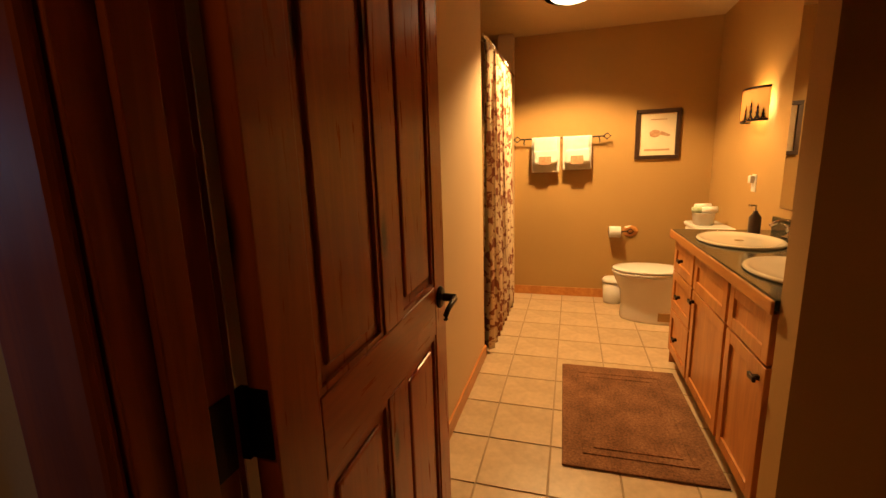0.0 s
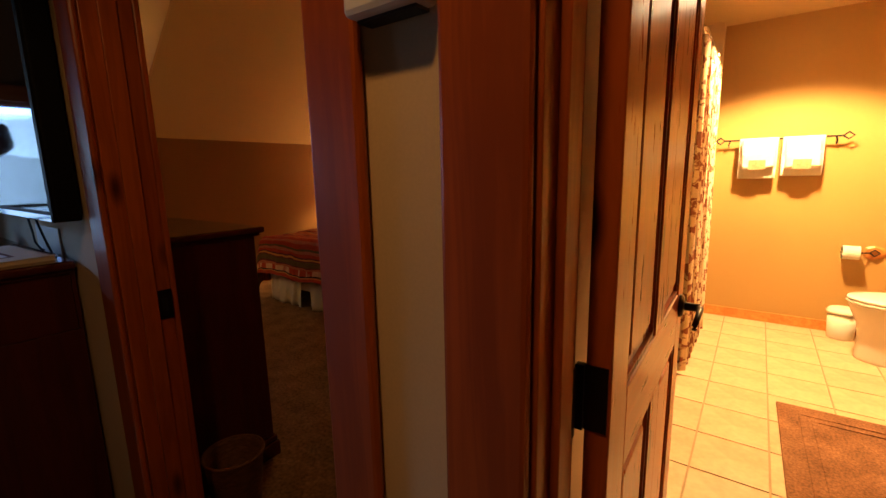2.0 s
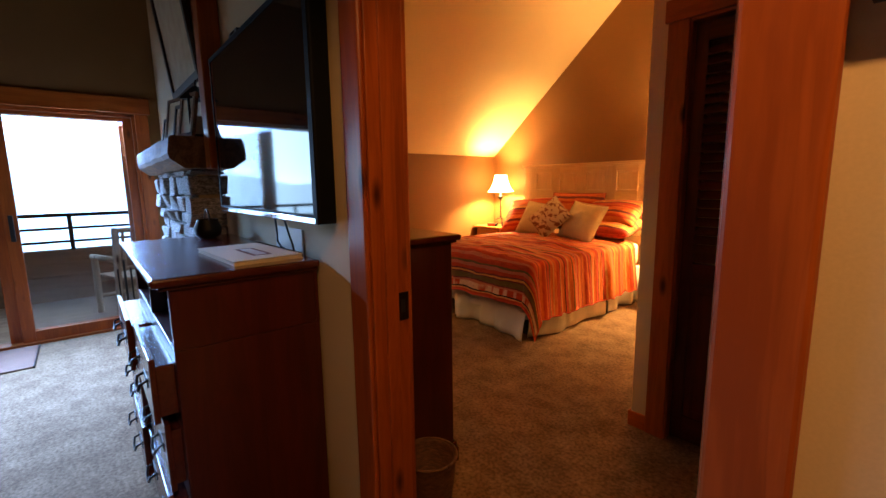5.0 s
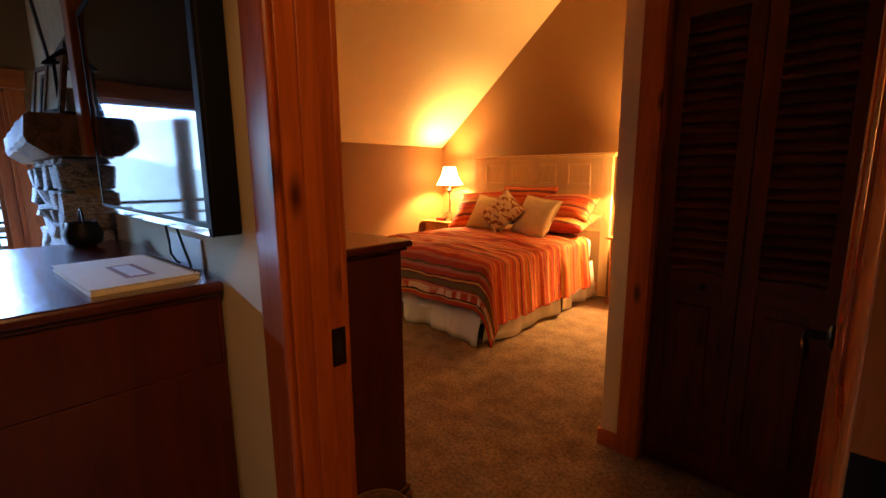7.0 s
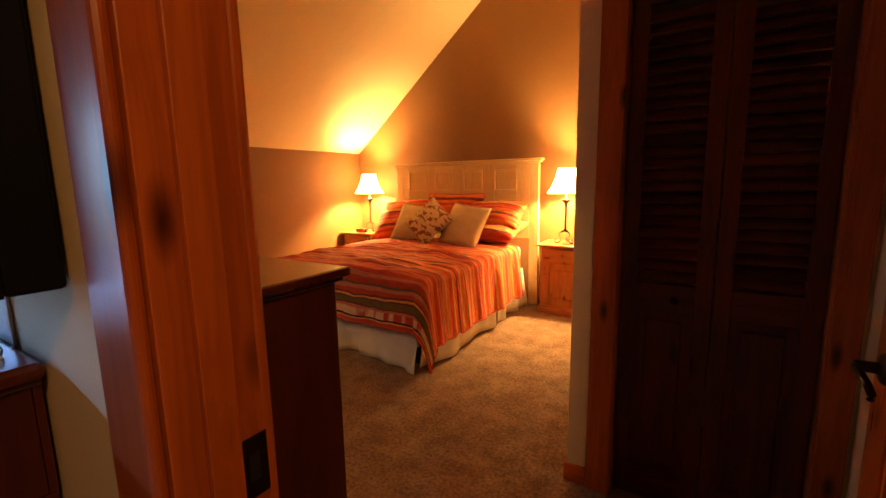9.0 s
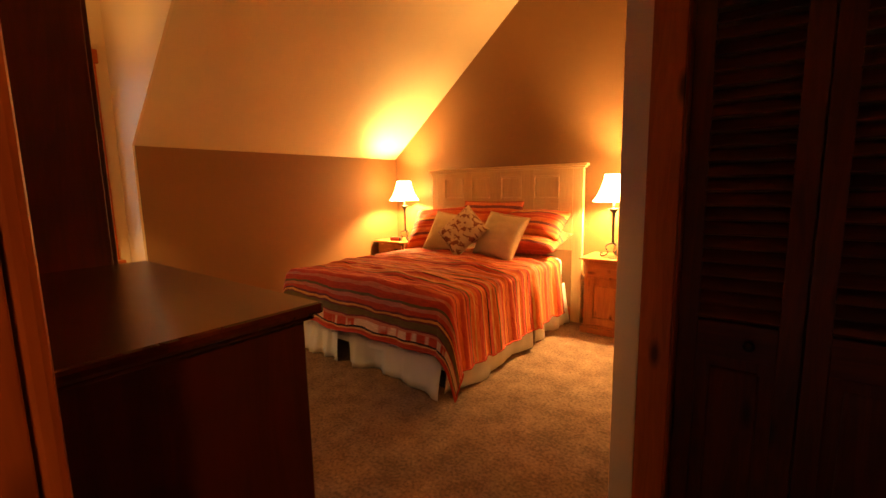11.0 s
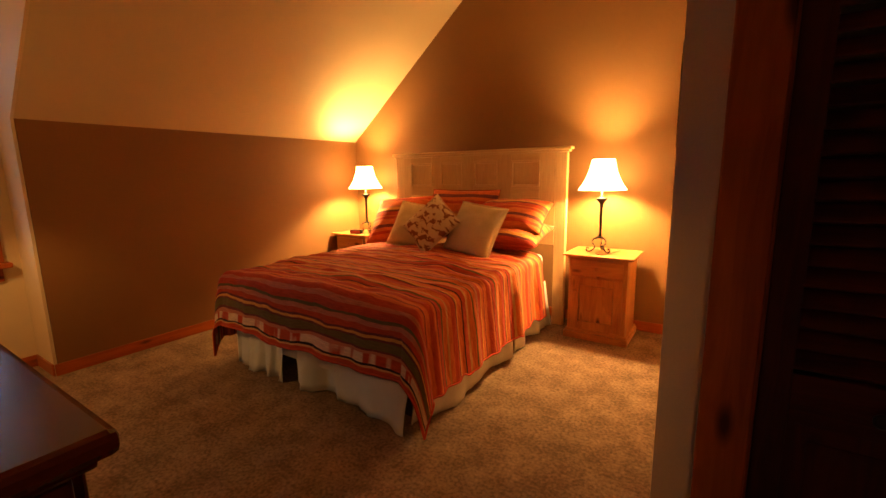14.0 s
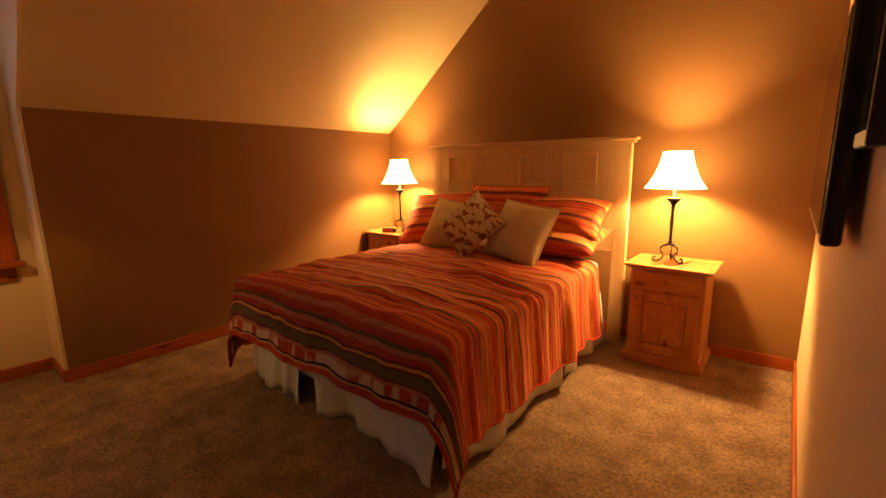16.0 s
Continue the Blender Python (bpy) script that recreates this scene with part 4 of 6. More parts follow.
def pillow(name, m, w, h, d, mat, label, category="pillow", seed=0, flange=0.0, group=""):
    """Stuffed pillow in its own xz plane, thick along y."""
    ob = thing(name, m, label, category, group)

    def side(s):
        def shape(u, v):
            a, b = u * 2 - 1, v * 2 - 1
            fat = max(0.0, (1 - abs(a) ** 2.6) * (1 - abs(b) ** 2.6)) ** 0.55
            pull = 1 - 0.07 * (1 - abs(b) ** 2) * abs(a) ** 3
            pull2 = 1 - 0.07 * (1 - abs(a) ** 2) * abs(b) ** 3
            wr = 0.012 * smooth_noise(a * 2.3, b * 2.7, seed + s) + 0.006 * smooth_noise(a * 6, b * 6, seed + s + 4)
            return Vector((a * w / 2 * pull, s * (d / 2 * fat + wr * fat), h / 2 + b * h / 2 * pull2))
        return shape

    bm = sheet(28, 24, side(-1), lambda u, v: (u * w, v * h + seed * 0.13))
    back = sheet(28, 24, side(1), lambda u, v: (u * w, v * h + seed * 0.13))
    me = bpy.data.meshes.new("tmp")
    back.to_mesh(me)
    back.free()
    bm.from_mesh(me)
    bpy.data.meshes.remove(me)
    bmesh.ops.remove_doubles(bm, verts=bm.verts, dist=1e-4)
    part("cover", bm, mat, ob, smooth=True)
    ring = [Vector((w / 2 * c * (1 - 0.0), 0, h / 2 + h / 2 * s)) for c, s in ((-1, -1), (1, -1), (1, 1), (-1, 1), (-1, -1))]
    loop = []
    for p, q in zip(ring, ring[1:]):
        for k in range(10):
            u = k / 10
            mid = 4 * u * (1 - u) * 0.07 * 0.5
            c = Vector((0, 0, h / 2))
            loop.append(p.lerp(q, u) + (c - p.lerp(q, u)) * mid)
    loop.append(loop[0].copy())
    part("piping", tube(loop, 0.004, 6), mat, ob, smooth=True)
    return ob


def build_nightstand(x, label):
    ob = thing("nightstand", pose(x, 4.11, 0), label, "nightstand", "nightstands beside the bed")
    part("body", box(-0.225, 0.225, -0.185, 0.185, 0.06, 0.672, 0.003), PINE, ob)
    part("top", boxes((-0.27, 0.27, -0.225, 0.205, 0.684, 0.70, 0.006), (-0.25, 0.25, -0.205, 0.195, 0.6725, 0.6835, 0.004)), PINE_X, ob, "overhanging moulded pine top")
    part("plinth", boxes((-0.25, 0.25, -0.21, 0.195, 0.0, 0.055, 0.006), (-0.24, 0.24, -0.198, 0.19, 0.0555, 0.075, 0.006)), PINE_X, ob, "stepped plinth base")
    drawer = part("drawer", box(-0.195, 0.195, -0.199, -0.1855, 0.535, 0.655, 0.004), PINE_X, ob)
    part("knob", lathe([(0.008, 0), (0.008, 0.012), (0.016, 0.02), (0.015, 0.027), (0.006, 0.030)], 16), PINE, drawer, "turned wooden knob", smooth=True).matrix_local = pose(0, -0.199, 0.595, 90, 0, 0)
    bm = boxes((-0.195, -0.135, -0.1995, -0.1855, 0.09, 0.515, 0.003), (0.135, 0.195, -0.1995, -0.1855, 0.09, 0.515, 0.003), (-0.135, 0.135, -0.199, -0.1855, 0.455, 0.515, 0.003), (-0.135, 0.135, -0.199, -0.1855, 0.09, 0.15, 0.003))
    door = part("door", bm, PINE, ob)
    part("panel", box(-0.128, 0.128, -0.196, -0.187, 0.157, 0.448, 0.007), PINE, door)
    part("knob", lathe([(0.008, 0), (0.008, 0.012), (0.016, 0.02), (0.015, 0.027), (0.006, 0.030)], 16), PINE, door, "turned wooden knob", smooth=True).matrix_local = pose(-0.165, -0.199, 0.40, 90, 0, 0)
    return ob


def build_table_lamp(x, label):
    ob = thing("table_lamp", pose(x, 4.085, 0.70), label, "lamp", "lamps on the nightstands")
    part("stem", lathe([(0.010, 0.125), (0.014, 0.135), (0.009, 0.15), (0.011, 0.30), (0.009, 0.36), (0.016, 0.375), (0.012, 0.385), (0.020, 0.40), (0.045, 0.43), (0.047, 0.437), (0.018, 0.442), (0.010, 0.45), (0.010, 0.50)], 18), IRON, ob, smooth=True)
    part("collar", lathe([(0.012, 0.115), (0.030, 0.120), (0.030, 0.127), (0.012, 0.132)], 18), IRON, ob)
    for k in range(3):
        ang = radians(90 + 120 * k)
        c, s = math.cos(ang), math.sin(ang)
        line = [(0.015, 0.122), (0.045, 0.118), (0.062, 0.10), (0.060, 0.078), (0.044, 0.068), (0.038, 0.050), (0.048, 0.030), (0.072, 0.014), (0.095, 0.013), (0.107, 0.026), (0.104, 0.042), (0.092, 0.044), (0.088, 0.034)]
        part("scroll_leg", tube([(r * c, r * s, z - 0.0045) for r, z in line], 0.006, 8), IRON, ob, "wrought iron scroll foot", smooth=True)
    prof = [(0.185, 0.502), (0.160, 0.535), (0.132, 0.585), (0.108, 0.645), (0.093, 0.70), (0.085, 0.742)]
    shade = bmesh.new()
    lathe_open(shade, prof)
    shade_ob = part("shade", shade, SHADE, ob, "flared linen shade, lit", smooth=True)
    thicken(shade_ob, 0.002)
    part("rim", lathe_ring(0.185, 0.502), PAPER, ob)
    part("harp", tube([(0.03 * math.sin(k / 12 * math.pi) * (1 if k < 99 else -1), 0, 0.50 + 0.23 * k / 12) for k in range(13)], 0.002, 6), IRON, ob)
    part("spider", boxes((-0.085, 0.085, -0.002, 0.002, 0.732, 0.736), (-0.002, 0.002, -0.085, 0.085, 0.732, 0.736)), IRON, ob)
    return ob


def lathe_open(bm, profile, steps=36):
    rings = [[bm.verts.new((r * math.cos(2 * math.pi * i / steps), r * math.sin(2 * math.pi * i / steps), z)) for i in range(steps)] for r, z in profile]
    for a, b in zip(rings, rings[1:]):
        for i in range(steps):
            j = (i + 1) % steps
            bm.faces.new((a[i], a[j], b[j], b[i]))
    return bm


def lathe_ring(r, z):
    return tube([(r * math.cos(2 * math.pi * i / 36), r * math.sin(2 * math.pi * i / 36), z) for i in range(37)], 0.0025, 6)


build_bed()
build_comforter()
build_headboard()
build_nightstand(-0.68, "waxed pine nightstand with drawer and panelled door")
build_nightstand(-3.38, "waxed pine nightstand in the corner by knee wall")
build_table_lamp(-0.71, "lit lamp with iron scroll base and flared shade")
build_table_lamp(-3.27, "lit lamp with iron scroll base on corner nightstand")

# pillows, leaning on the headboard
PILE = BED_TOP + 0.01
pillow("pillow", pose(-2.56, 3.76, PILE, -38, -4, 8), 0.74, 0.54, 0.20, SHAM, "striped pillow sham in rust and plum", seed=1, group="bed pillows")
pillow("pillow", pose(-1.98, 3.97, PILE + 0.045, -16, 0, 0), 0.74, 0.48, 0.18, SHAM, "striped pillow sham behind the cushions", seed=2, group="bed pillows")
pillow("pillow", pose(-1.44, 3.64, PILE + 0.08, -76, 0, 0), 0.70, 0.48, 0.20, SHAM, "striped pillow sham lying under another", seed=3, group="bed pillows")
pillow("pillow", pose(-1.45, 3.75, PILE + 0.165, -60, 0, 3), 0.70, 0.47, 0.20, SHAM, "striped pillow sham stacked on top", seed=4, group="bed pillows")
pillow("cushion", pose(-2.27, 3.55, PILE, -34, 8, 10), 0.46, 0.46, 0.16, CREAM_CLOTH, "plain cream square cushion", "cushion", 6, group="bed cushions")
pillow("cushion", pose(-1.64, 3.49, PILE, -30, 6, -10), 0.48, 0.46, 0.17, CREAM_CLOTH, "plain cream square cushion", "cushion", 8, group="bed cushions")
pillow("cushion", pose(-1.985, 3.36, PILE, -33, 0, 0) @ Matrix.Translation((0, 0, 0.075)) @ pose(0, 0, 0.20, 0, 38, 0) @ Matrix.Translation((0, 0, -0.20)), 0.42, 0.42, 0.14, MOTIF_CLOTH, "printed beige cushion tilted onto a corner", "cushion", 9)

# ---------------------------------------------------------------- bedroom: chest, bin, wall television
chest = thing("chest_of_drawers", pose(-0.36, 0.145, 0), "tall dark cherry chest of drawers beside the doorway", "chest")
part("body", box(-1.0, 0, 0.01, 0.47, 0.075, 1.066, 0.004), CHERRY, chest)
part("top", boxes((-1.035, 0.03, 0.0, 0.505, 1.0785, 1.106, 0.009), (-1.018, 0.014, 0.004, 0.488, 1.0665, 1.078, 0.004)), CHERRY_X, chest, "glossy moulded top")
part("plinth", boxes((-1.02, 0.02, 0.005, 0.488, 0.0, 0.074, 0.008)), CHERRY_X, chest, "moulded plinth base")
part("base_moulding", box(-1.012, 0.012, 0.008, 0.482, 0.0745, 0.10, 0.006), CHERRY_X, chest)
for k in range(5):
    z0 = 0.115 + k * 0.19
    d = part("drawer", box(-0.965, -0.035, 0.4705, 0.489, z0, z0 + 0.175, 0.004), CHERRY_X, chest)
    for x in (-0.77, -0.23):
        part("pull", tube([(x - 0.045, 0.489, z0 + 0.10), (x - 0.04, 0.508, z0 + 0.085), (x, 0.514, z0 + 0.075), (x + 0.04, 0.508, z0 + 0.085), (x + 0.045, 0.489, z0 + 0.10)], 0.004), BRONZE, d, "bronze bail pull", smooth=True)

basket = thing("waste_basket", pose(-0.195, 0.34, 0) @ Matrix.Diagonal((0.86, 0.86, 0.9, 1)), "small round brown waste basket beside the chest", "basket")
part("body", lathe([(0.095, 0.0), (0.10, 0.01), (0.128, 0.25), (0.132, 0.262), (0.122, 0.262), (0.118, 0.25), (0.09, 0.015), (0.0, 0.012)], 30), WICKER, basket, smooth=True)
part("rim", tube([(0.130 * math.cos(2 * math.pi * i / 30), 0.130 * math.sin(2 * math.pi * i / 30), 0.262) for i in range(31)], 0.007), WICKER, basket, smooth=True)

tv2 = thing("wall_television", pose(PIER_X, 2.82, 1.145), "black flat television on bedroom wall, switched off", "television")
part("housing", box(-0.074, -0.03, -0.52, 0.52, 0.0, 0.60, 0.012), BLACK_PLASTIC, tv2)
part("screen", box(-0.0765, -0.0745, -0.495, 0.495, 0.03, 0.575), SCREEN, tv2)
part("bracket", boxes((-0.0295, -0.0005, -0.15, 0.15, 0.18, 0.46, 0.004)), BLACK_PLASTIC, tv2)
mbox = thing("media_box", pose(PIER_X, 2.10, 1.385), "black media box fixed to the bedroom wall", "media box")
part("case", box(-0.044, -0.004, -0.10, 0.12, 0, 0.36, 0.006), BLACK_PLASTIC, mbox)
part("bracket", box(-0.0038, -0.0003, -0.06, 0.06, 0.03, 0.30), IRON, mbox)
part("front_panel", box(-0.047, -0.0445, -0.09, 0.11, 0.03, 0.33), SCREEN, mbox)

# unseen lamp of assumed form, added for the warm light on the dormer cheek
torch = thing("added_floor_lamp", pose(-3.22, 0.62, 0), "unseen lit floor lamp added near the window, linen shade", "floor lamp")
part("base", lathe([(0.14, 0), (0.14, 0.015), (0.05, 0.03), (0.015, 0.05)], 24), IRON, torch)
part("pole", lathe([(0.012, 0.04), (0.012, 1.50)], 12), IRON, torch)
ts = bmesh.new()
lathe_open(ts, [(0.20, 1.48), (0.17, 1.60), (0.13, 1.76)])
thicken(part("shade", ts, FLOOR_SHADE, torch, "flared linen shade, lit", smooth=True), 0.002)
part("spider", boxes((-0.13, 0.13, -0.002, 0.002, 1.744, 1.748), (-0.003, 0.003, -0.003, 0.003, 1.50, 1.744)), IRON, torch)

wardrobe = thing("wardrobe", pose(-1.74, 0.145, 0), "tall dark cherry wardrobe beside the chest", "wardrobe")
part("body", box(-0.84, 0, 0.0, 0.49, 0.075, 2.22, 0.005), CHERRY, wardrobe)
part("cornice", boxes((-0.875, 0.035, -0.002, 0.535, 2.245, 2.29, 0.008), (-0.855, 0.015, 0.0, 0.51, 2.2205, 2.2445, 0.005)), CHERRY_X, wardrobe)
part("plinth", box(-0.855, 0.015, 0.0, 0.505, 0, 0.074, 0.006), CHERRY_X, wardrobe)
for x0, x1 in ((-0.825, -0.4225), (-0.4175, -0.015)):
    wd = part("door", box(x0, x1, 0.4905, 0.51, 0.10, 2.19, 0.004), CHERRY, wardrobe)
    part("moulding", boxes((x0 + 0.06, x1 - 0.06, 0.5105, 0.518, 0.20, 0.215), (x0 + 0.06, x1 - 0.06, 0.5105, 0.518, 2.07, 2.085), (x0 + 0.06, x0 + 0.075, 0.5105, 0.518, 0.215, 2.07), (x1 - 0.075, x1 - 0.06, 0.5105, 0.518, 0.215, 2.07)), CHERRY, wd)
    part("knob", lathe([(0.006, 0), (0.006, 0.012), (0.014, 0.02), (0.008, 0.028)], 14), BRONZE, wd).matrix_local = pose(-0.39 if x0 > -0.5 else -0.45, 0.51, 1.05, -90, 0, 0)

clock = thing("alarm_clock", pose(-3.34, 3.985, 0.70, 0, 0, 20), "small dark alarm clock on the corner nightstand", "clock")
part("case", box(-0.07, 0.07, -0.03, 0.03, 0, 0.045, 0.008), BLACK_PLASTIC, clock)
part("display", box(-0.055, 0.055, -0.0325, -0.030, 0.010, 0.036), glowing("red_clock_digits", (1.0, 0.05, 0.01), 0.6, (0.05, 0.01, 0.01)), clock)
cord = thing("lamp_cord", pose(0, 0, 0), "thin brown lamp cord on the nightstand", "cord")
part("wire", tube([(-0.71, 4.085, 0.7035), (-0.72, 4.0, 0.7035), (-0.69, 3.95, 0.7035), (-0.64, 4.0, 0.7035), (-0.60, 4.10, 0.7035), (-0.58, 4.24, 0.7035)], 0.003, 6), BRONZE, cord, smooth=True)

# ---------------------------------------------------------------- sitting room
dresser = thing("dresser", pose(-0.39, -0.01, 0.02), "dark cherry dresser with drawers pulled ajar below television", "dresser")
DW = 1.12
part("body", box(-DW, 0, -0.465, 0, 0.07, 0.812, 0.004), CHERRY, dresser)
for x0, x1 in ((-DW, -DW + 0.03), (-DW / 2 - 0.012, -DW / 2 + 0.012), (-0.03, 0.0)):
    part("upright", box(x0, x1, -0.465, -0.012, 0.8125, 1.005, 0.003), CHERRY, dresser)
part("back_panel", box(-DW, 0, -0.0115, 0, 0.8125, 1.005), CHERRY, dresser)
part("top", boxes((-DW - 0.03, 0.028, -0.512, 0.002, 1.018, 1.046, 0.009), (-DW - 0.014, 0.012, -0.492, 0.0, 1.0055, 1.0175, 0.004)), CHERRY_X, dresser, "glossy overhanging top")
part("plinth", boxes((-DW - 0.012, 0.012, -0.482, 0, -0.02, 0.069, 0.006)), CHERRY_X, dresser, "moulded plinth base")
DRAWERS = [(0.585, 0.795, 0.050), (0.345, 0.575, 0.028), (0.10, 0.335, 0.040)]
for z0, z1, out in DRAWERS:
    for x0, x1 in ((-DW + 0.03, -DW / 2 - 0.012), (-DW / 2 + 0.012, -0.03)):
        pull_out = out + 0.02 * (x0 < -DW / 2)
        bm = box(x0, x1, -0.483 - pull_out, -0.4655 - pull_out, z0, z1, 0.003)
        add_box(bm, x0 + 0.015, x1 - 0.015, -0.465 - pull_out, -0.466, z0 + 0.015, z1 - 0.03)
        d = part("drawer", bm, CHERRY_X, dresser)
        xm, y = (x0 + x1) / 2, -0.483 - pull_out
        for x in (xm - 0.13, xm + 0.13):
            part("back_plate", box(x - 0.05, x + 0.05, y - 0.003, y - 0.0002, (z0 + z1) / 2 - 0.012, (z0 + z1) / 2 + 0.022, 0.001), BRONZE, d)
            part("pull", tube([(x - 0.042, y, (z0 + z1) / 2 + 0.012), (x - 0.044, y - 0.022, (z0 + z1) / 2 + 0.004), (x - 0.03, y - 0.027, (z0 + z1) / 2 - 0.018), (x, y - 0.028, (z0 + z1) / 2 - 0.026), (x + 0.03, y - 0.027, (z0 + z1) / 2 - 0.018), (x + 0.044, y - 0.022, (z0 + z1) / 2 + 0.004), (x + 0.042, y, (z0 + z1) / 2 + 0.012)], 0.005, 8), BRONZE, d, "drop bail pull", smooth=True)

player = thing("media_player", pose(-0.69, -0.02, 0.833), "silver-fronted media player in the dresser's open shelf", "media player")
part("case", box(-0.19, 0.19, -0.40, -0.12, 0.004, 0.062, 0.004), BLACK_PLASTIC, player)
part("front_panel", box(-0.19, 0.19, -0.406, -0.4005, 0.006, 0.060, 0.002), WHITE_PLASTIC, player, "pale silver front")
for dx in (-0.15, 0.15):
    part("foot", lathe([(0.012, 0.0), (0.012, 0.0038)], 10, at=(dx, -0.26, 0)), BLACK_PLASTIC, player)

book = thing("guest_book", pose(-0.66, -0.165, 1.066, 0, 0, 3) @ Matrix.Diagonal((1.12, 1.12, 1, 1)), "spiral-bound cream notebook on the dresser", "notebook")
part("paper_block", box(-0.20, 0.20, -0.11, 0.10, 0.004, 0.014, 0.001), PAPER, book)
part("cover", boxes((-0.203, 0.203, -0.113, 0.103, 0.0142, 0.0162, 0.001), (-0.203, 0.203, -0.113, 0.103, 0.0, 0.0035, 0.001)), PAPER, book)
part("title_block", box(-0.06, 0.13, -0.03, 0.03, 0.0164, 0.0168), INK, book, "printed title panel")
part("title_window", box(-0.045, 0.115, -0.018, 0.018, 0.0169, 0.0172), WHITE_PLASTIC, book)
for k in range(22):
    x = -0.19 + k * 0.018
    part("binding_ring", tube([(x, 0.098 + 0.009 * math.cos(a), 0.009 + 0.011 * math.sin(a)) for a in (i * math.pi / 6 for i in range(13))], 0.0014, 5), IRON, book)

tv = thing("television", pose(-0.81, -0.062, 1.205), "large black wall-mounted television reflecting the bright deck", "television")
part("housing", box(-0.61, 0.61, -0.012, 0.050, 0, 0.76, 0.006), TV_BLACK, tv)
part("bezel", boxes((-0.61, 0.61, -0.0175, -0.0125, 0, 0.03), (-0.61, 0.61, -0.0175, -0.0125, 0.74, 0.76), (-0.61, -0.59, -0.0175, -0.0125, 0.03, 0.74), (0.58, 0.61, -0.0175, -0.0125, 0.03, 0.74)), TV_BLACK, tv, "black rim")
part("lower_trim", box(-0.60, 0.60, -0.0205, -0.0178, 0.002, 0.020, 0.001), CHROME, tv, "thin silver strip")
part("screen", box(-0.59, 0.58, -0.0155, -0.0125, 0.03, 0.74), SCREEN, tv)
part("wall_mount", box(-0.25, 0.25, 0.0505, 0.0615, 0.2, 0.5), IRON, tv)
cam_box = thing("sensor_bar", pose(-0.98, -0.055, 1.9655), "small black sensor bar on top of television", "sensor")
part("case", box(-0.06, 0.06, -0.02, 0.02, 0, 0.022, 0.004), BLACK_PLASTIC, cam_box)
part("lens", box(-0.03, 0.03, -0.0215, -0.0201, 0.006, 0.016), SCREEN, cam_box)
cable = thing("power_cable", pose(0, 0, 0), "black cables hanging below the television", "cable")
for x, s in ((-0.60, 0.02), (-0.70, -0.015)):
    part("wire", tube([(x, -0.045, 1.21), (x + s, -0.035, 1.14), (x + 2 * s, -0.03, 1.10), (x + s, -0.02, 1.075), (x, -0.016, 1.072)], 0.004, 6), BLACK_PLASTIC, cable, smooth=True)
plate = thing("outlet_plate", pose(-0.62, 0, 1.10), "white wall outlet plate below the television", "outlet")
part("plate", box(-0.20, 0.10, -0.006, -0.0005, -0.04, 0.06, 0.002), WHITE_PLASTIC, plate)

# fireplace with beam mantel
fire = thing("fireplace", pose(0, 0, 0), "grey stone fireplace breast beside the television", "fireplace")
stone_meshes = []
for k in range(8):
    bm = box(-0.5, 0.5, -0.5, 0.5, -0.5, 0.5, 0.10)
    for v in bm.verts:
        v.co += Vector((smooth_noise(v.co.x * 2, v.co.y * 2, k), smooth_noise(v.co.y * 2, v.co.z * 2, k + 9), smooth_noise(v.co.z * 2, v.co.x * 2, k + 19))) * 0.30
    me = finish(bm)
    me.materials.append(STONE)
    stone_meshes.append(me)
part("core", box(-3.00, -1.68, -0.13, -0.002, 0, 1.42), GROUT, fire)
rnd = random.Random(4)
z = 0.0
while z < 1.40:
    h = rnd.uniform(0.06, 0.13)
    h = min(h, 1.425 - z)
    x = -3.0
    while x < -1.69:
        w = min(rnd.uniform(0.09, 0.22), -1.66 - x)
        if w > 0.03:
            o = new("stone", stone_meshes[rnd.randrange(8)])
            o.parent = fire
            o.matrix_local = Matrix.Translation((x + w / 2, -0.085, z + h / 2)) @ Matrix.Diagonal((w * 0.97, 0.17 + rnd.uniform(-0.03, 0.05), h * 0.93, 1))
        x += w
    z += h
mantel = thing("mantel_beam", pose(-1.60, 0, 1.43), "rough-hewn timber mantel beam on the fireplace", "mantel")
bm = prism([(-0.002, 0.0), (-0.20, 0.0), (-0.262, 0.05), (-0.27, 0.075), (-0.268, 0.155), (-0.255, 0.17), (-0.002, 0.17)], -1.60, 0, "X")
bmesh.ops.subdivide_edges(bm, edges=[e for e in bm.edges if e.calc_length() > 0.5], cuts=14, use_grid_fill=True)
for v in bm.verts:
    if v.co.y < -0.05:
        v.co += Vector((0, 0.010 * smooth_noise(v.co.x * 5, v.co.z * 9, 2), 0.008 * smooth_noise(v.co.x * 6, v.co.y * 5, 6)))
part("beam", bm, BEAM, mantel)
for i, (x, w, h, lean) in enumerate(((-1.70, 0.17, 0.24, 10), (-1.92, 0.15, 0.21, 10), (-2.15, 0.20, 0.28, 9), (-2.42, 0.14, 0.19, 11))):
    f = thing("photo_frame", pose(x, -0.16, 1.604, -lean, 0, 14), "small framed photograph standing on the mantel", "picture frame", "frames on the mantel")
    bm = boxes((-w / 2, w / 2, -0.012, 0.006, 0, 0.02), (-w / 2, w / 2, -0.012, 0.006, h - 0.02, h), (-w / 2, -w / 2 + 0.02, -0.012, 0.006, 0.02, h - 0.02), (w / 2 - 0.02, w / 2, -0.012, 0.006, 0.02, h - 0.02))
    part("frame", bm, BLACK_WOOD if i % 2 else BEAM, f)
    part("print", box(-w / 2 + 0.02, w / 2 - 0.02, -0.006, 0.003, 0.02, h - 0.02), PICTURE_GLASS, f)
    part("easel", box(-0.02, 0.02, 0.0065, 0.012, 0.0, h * 0.6), BLACK_WOOD, f)
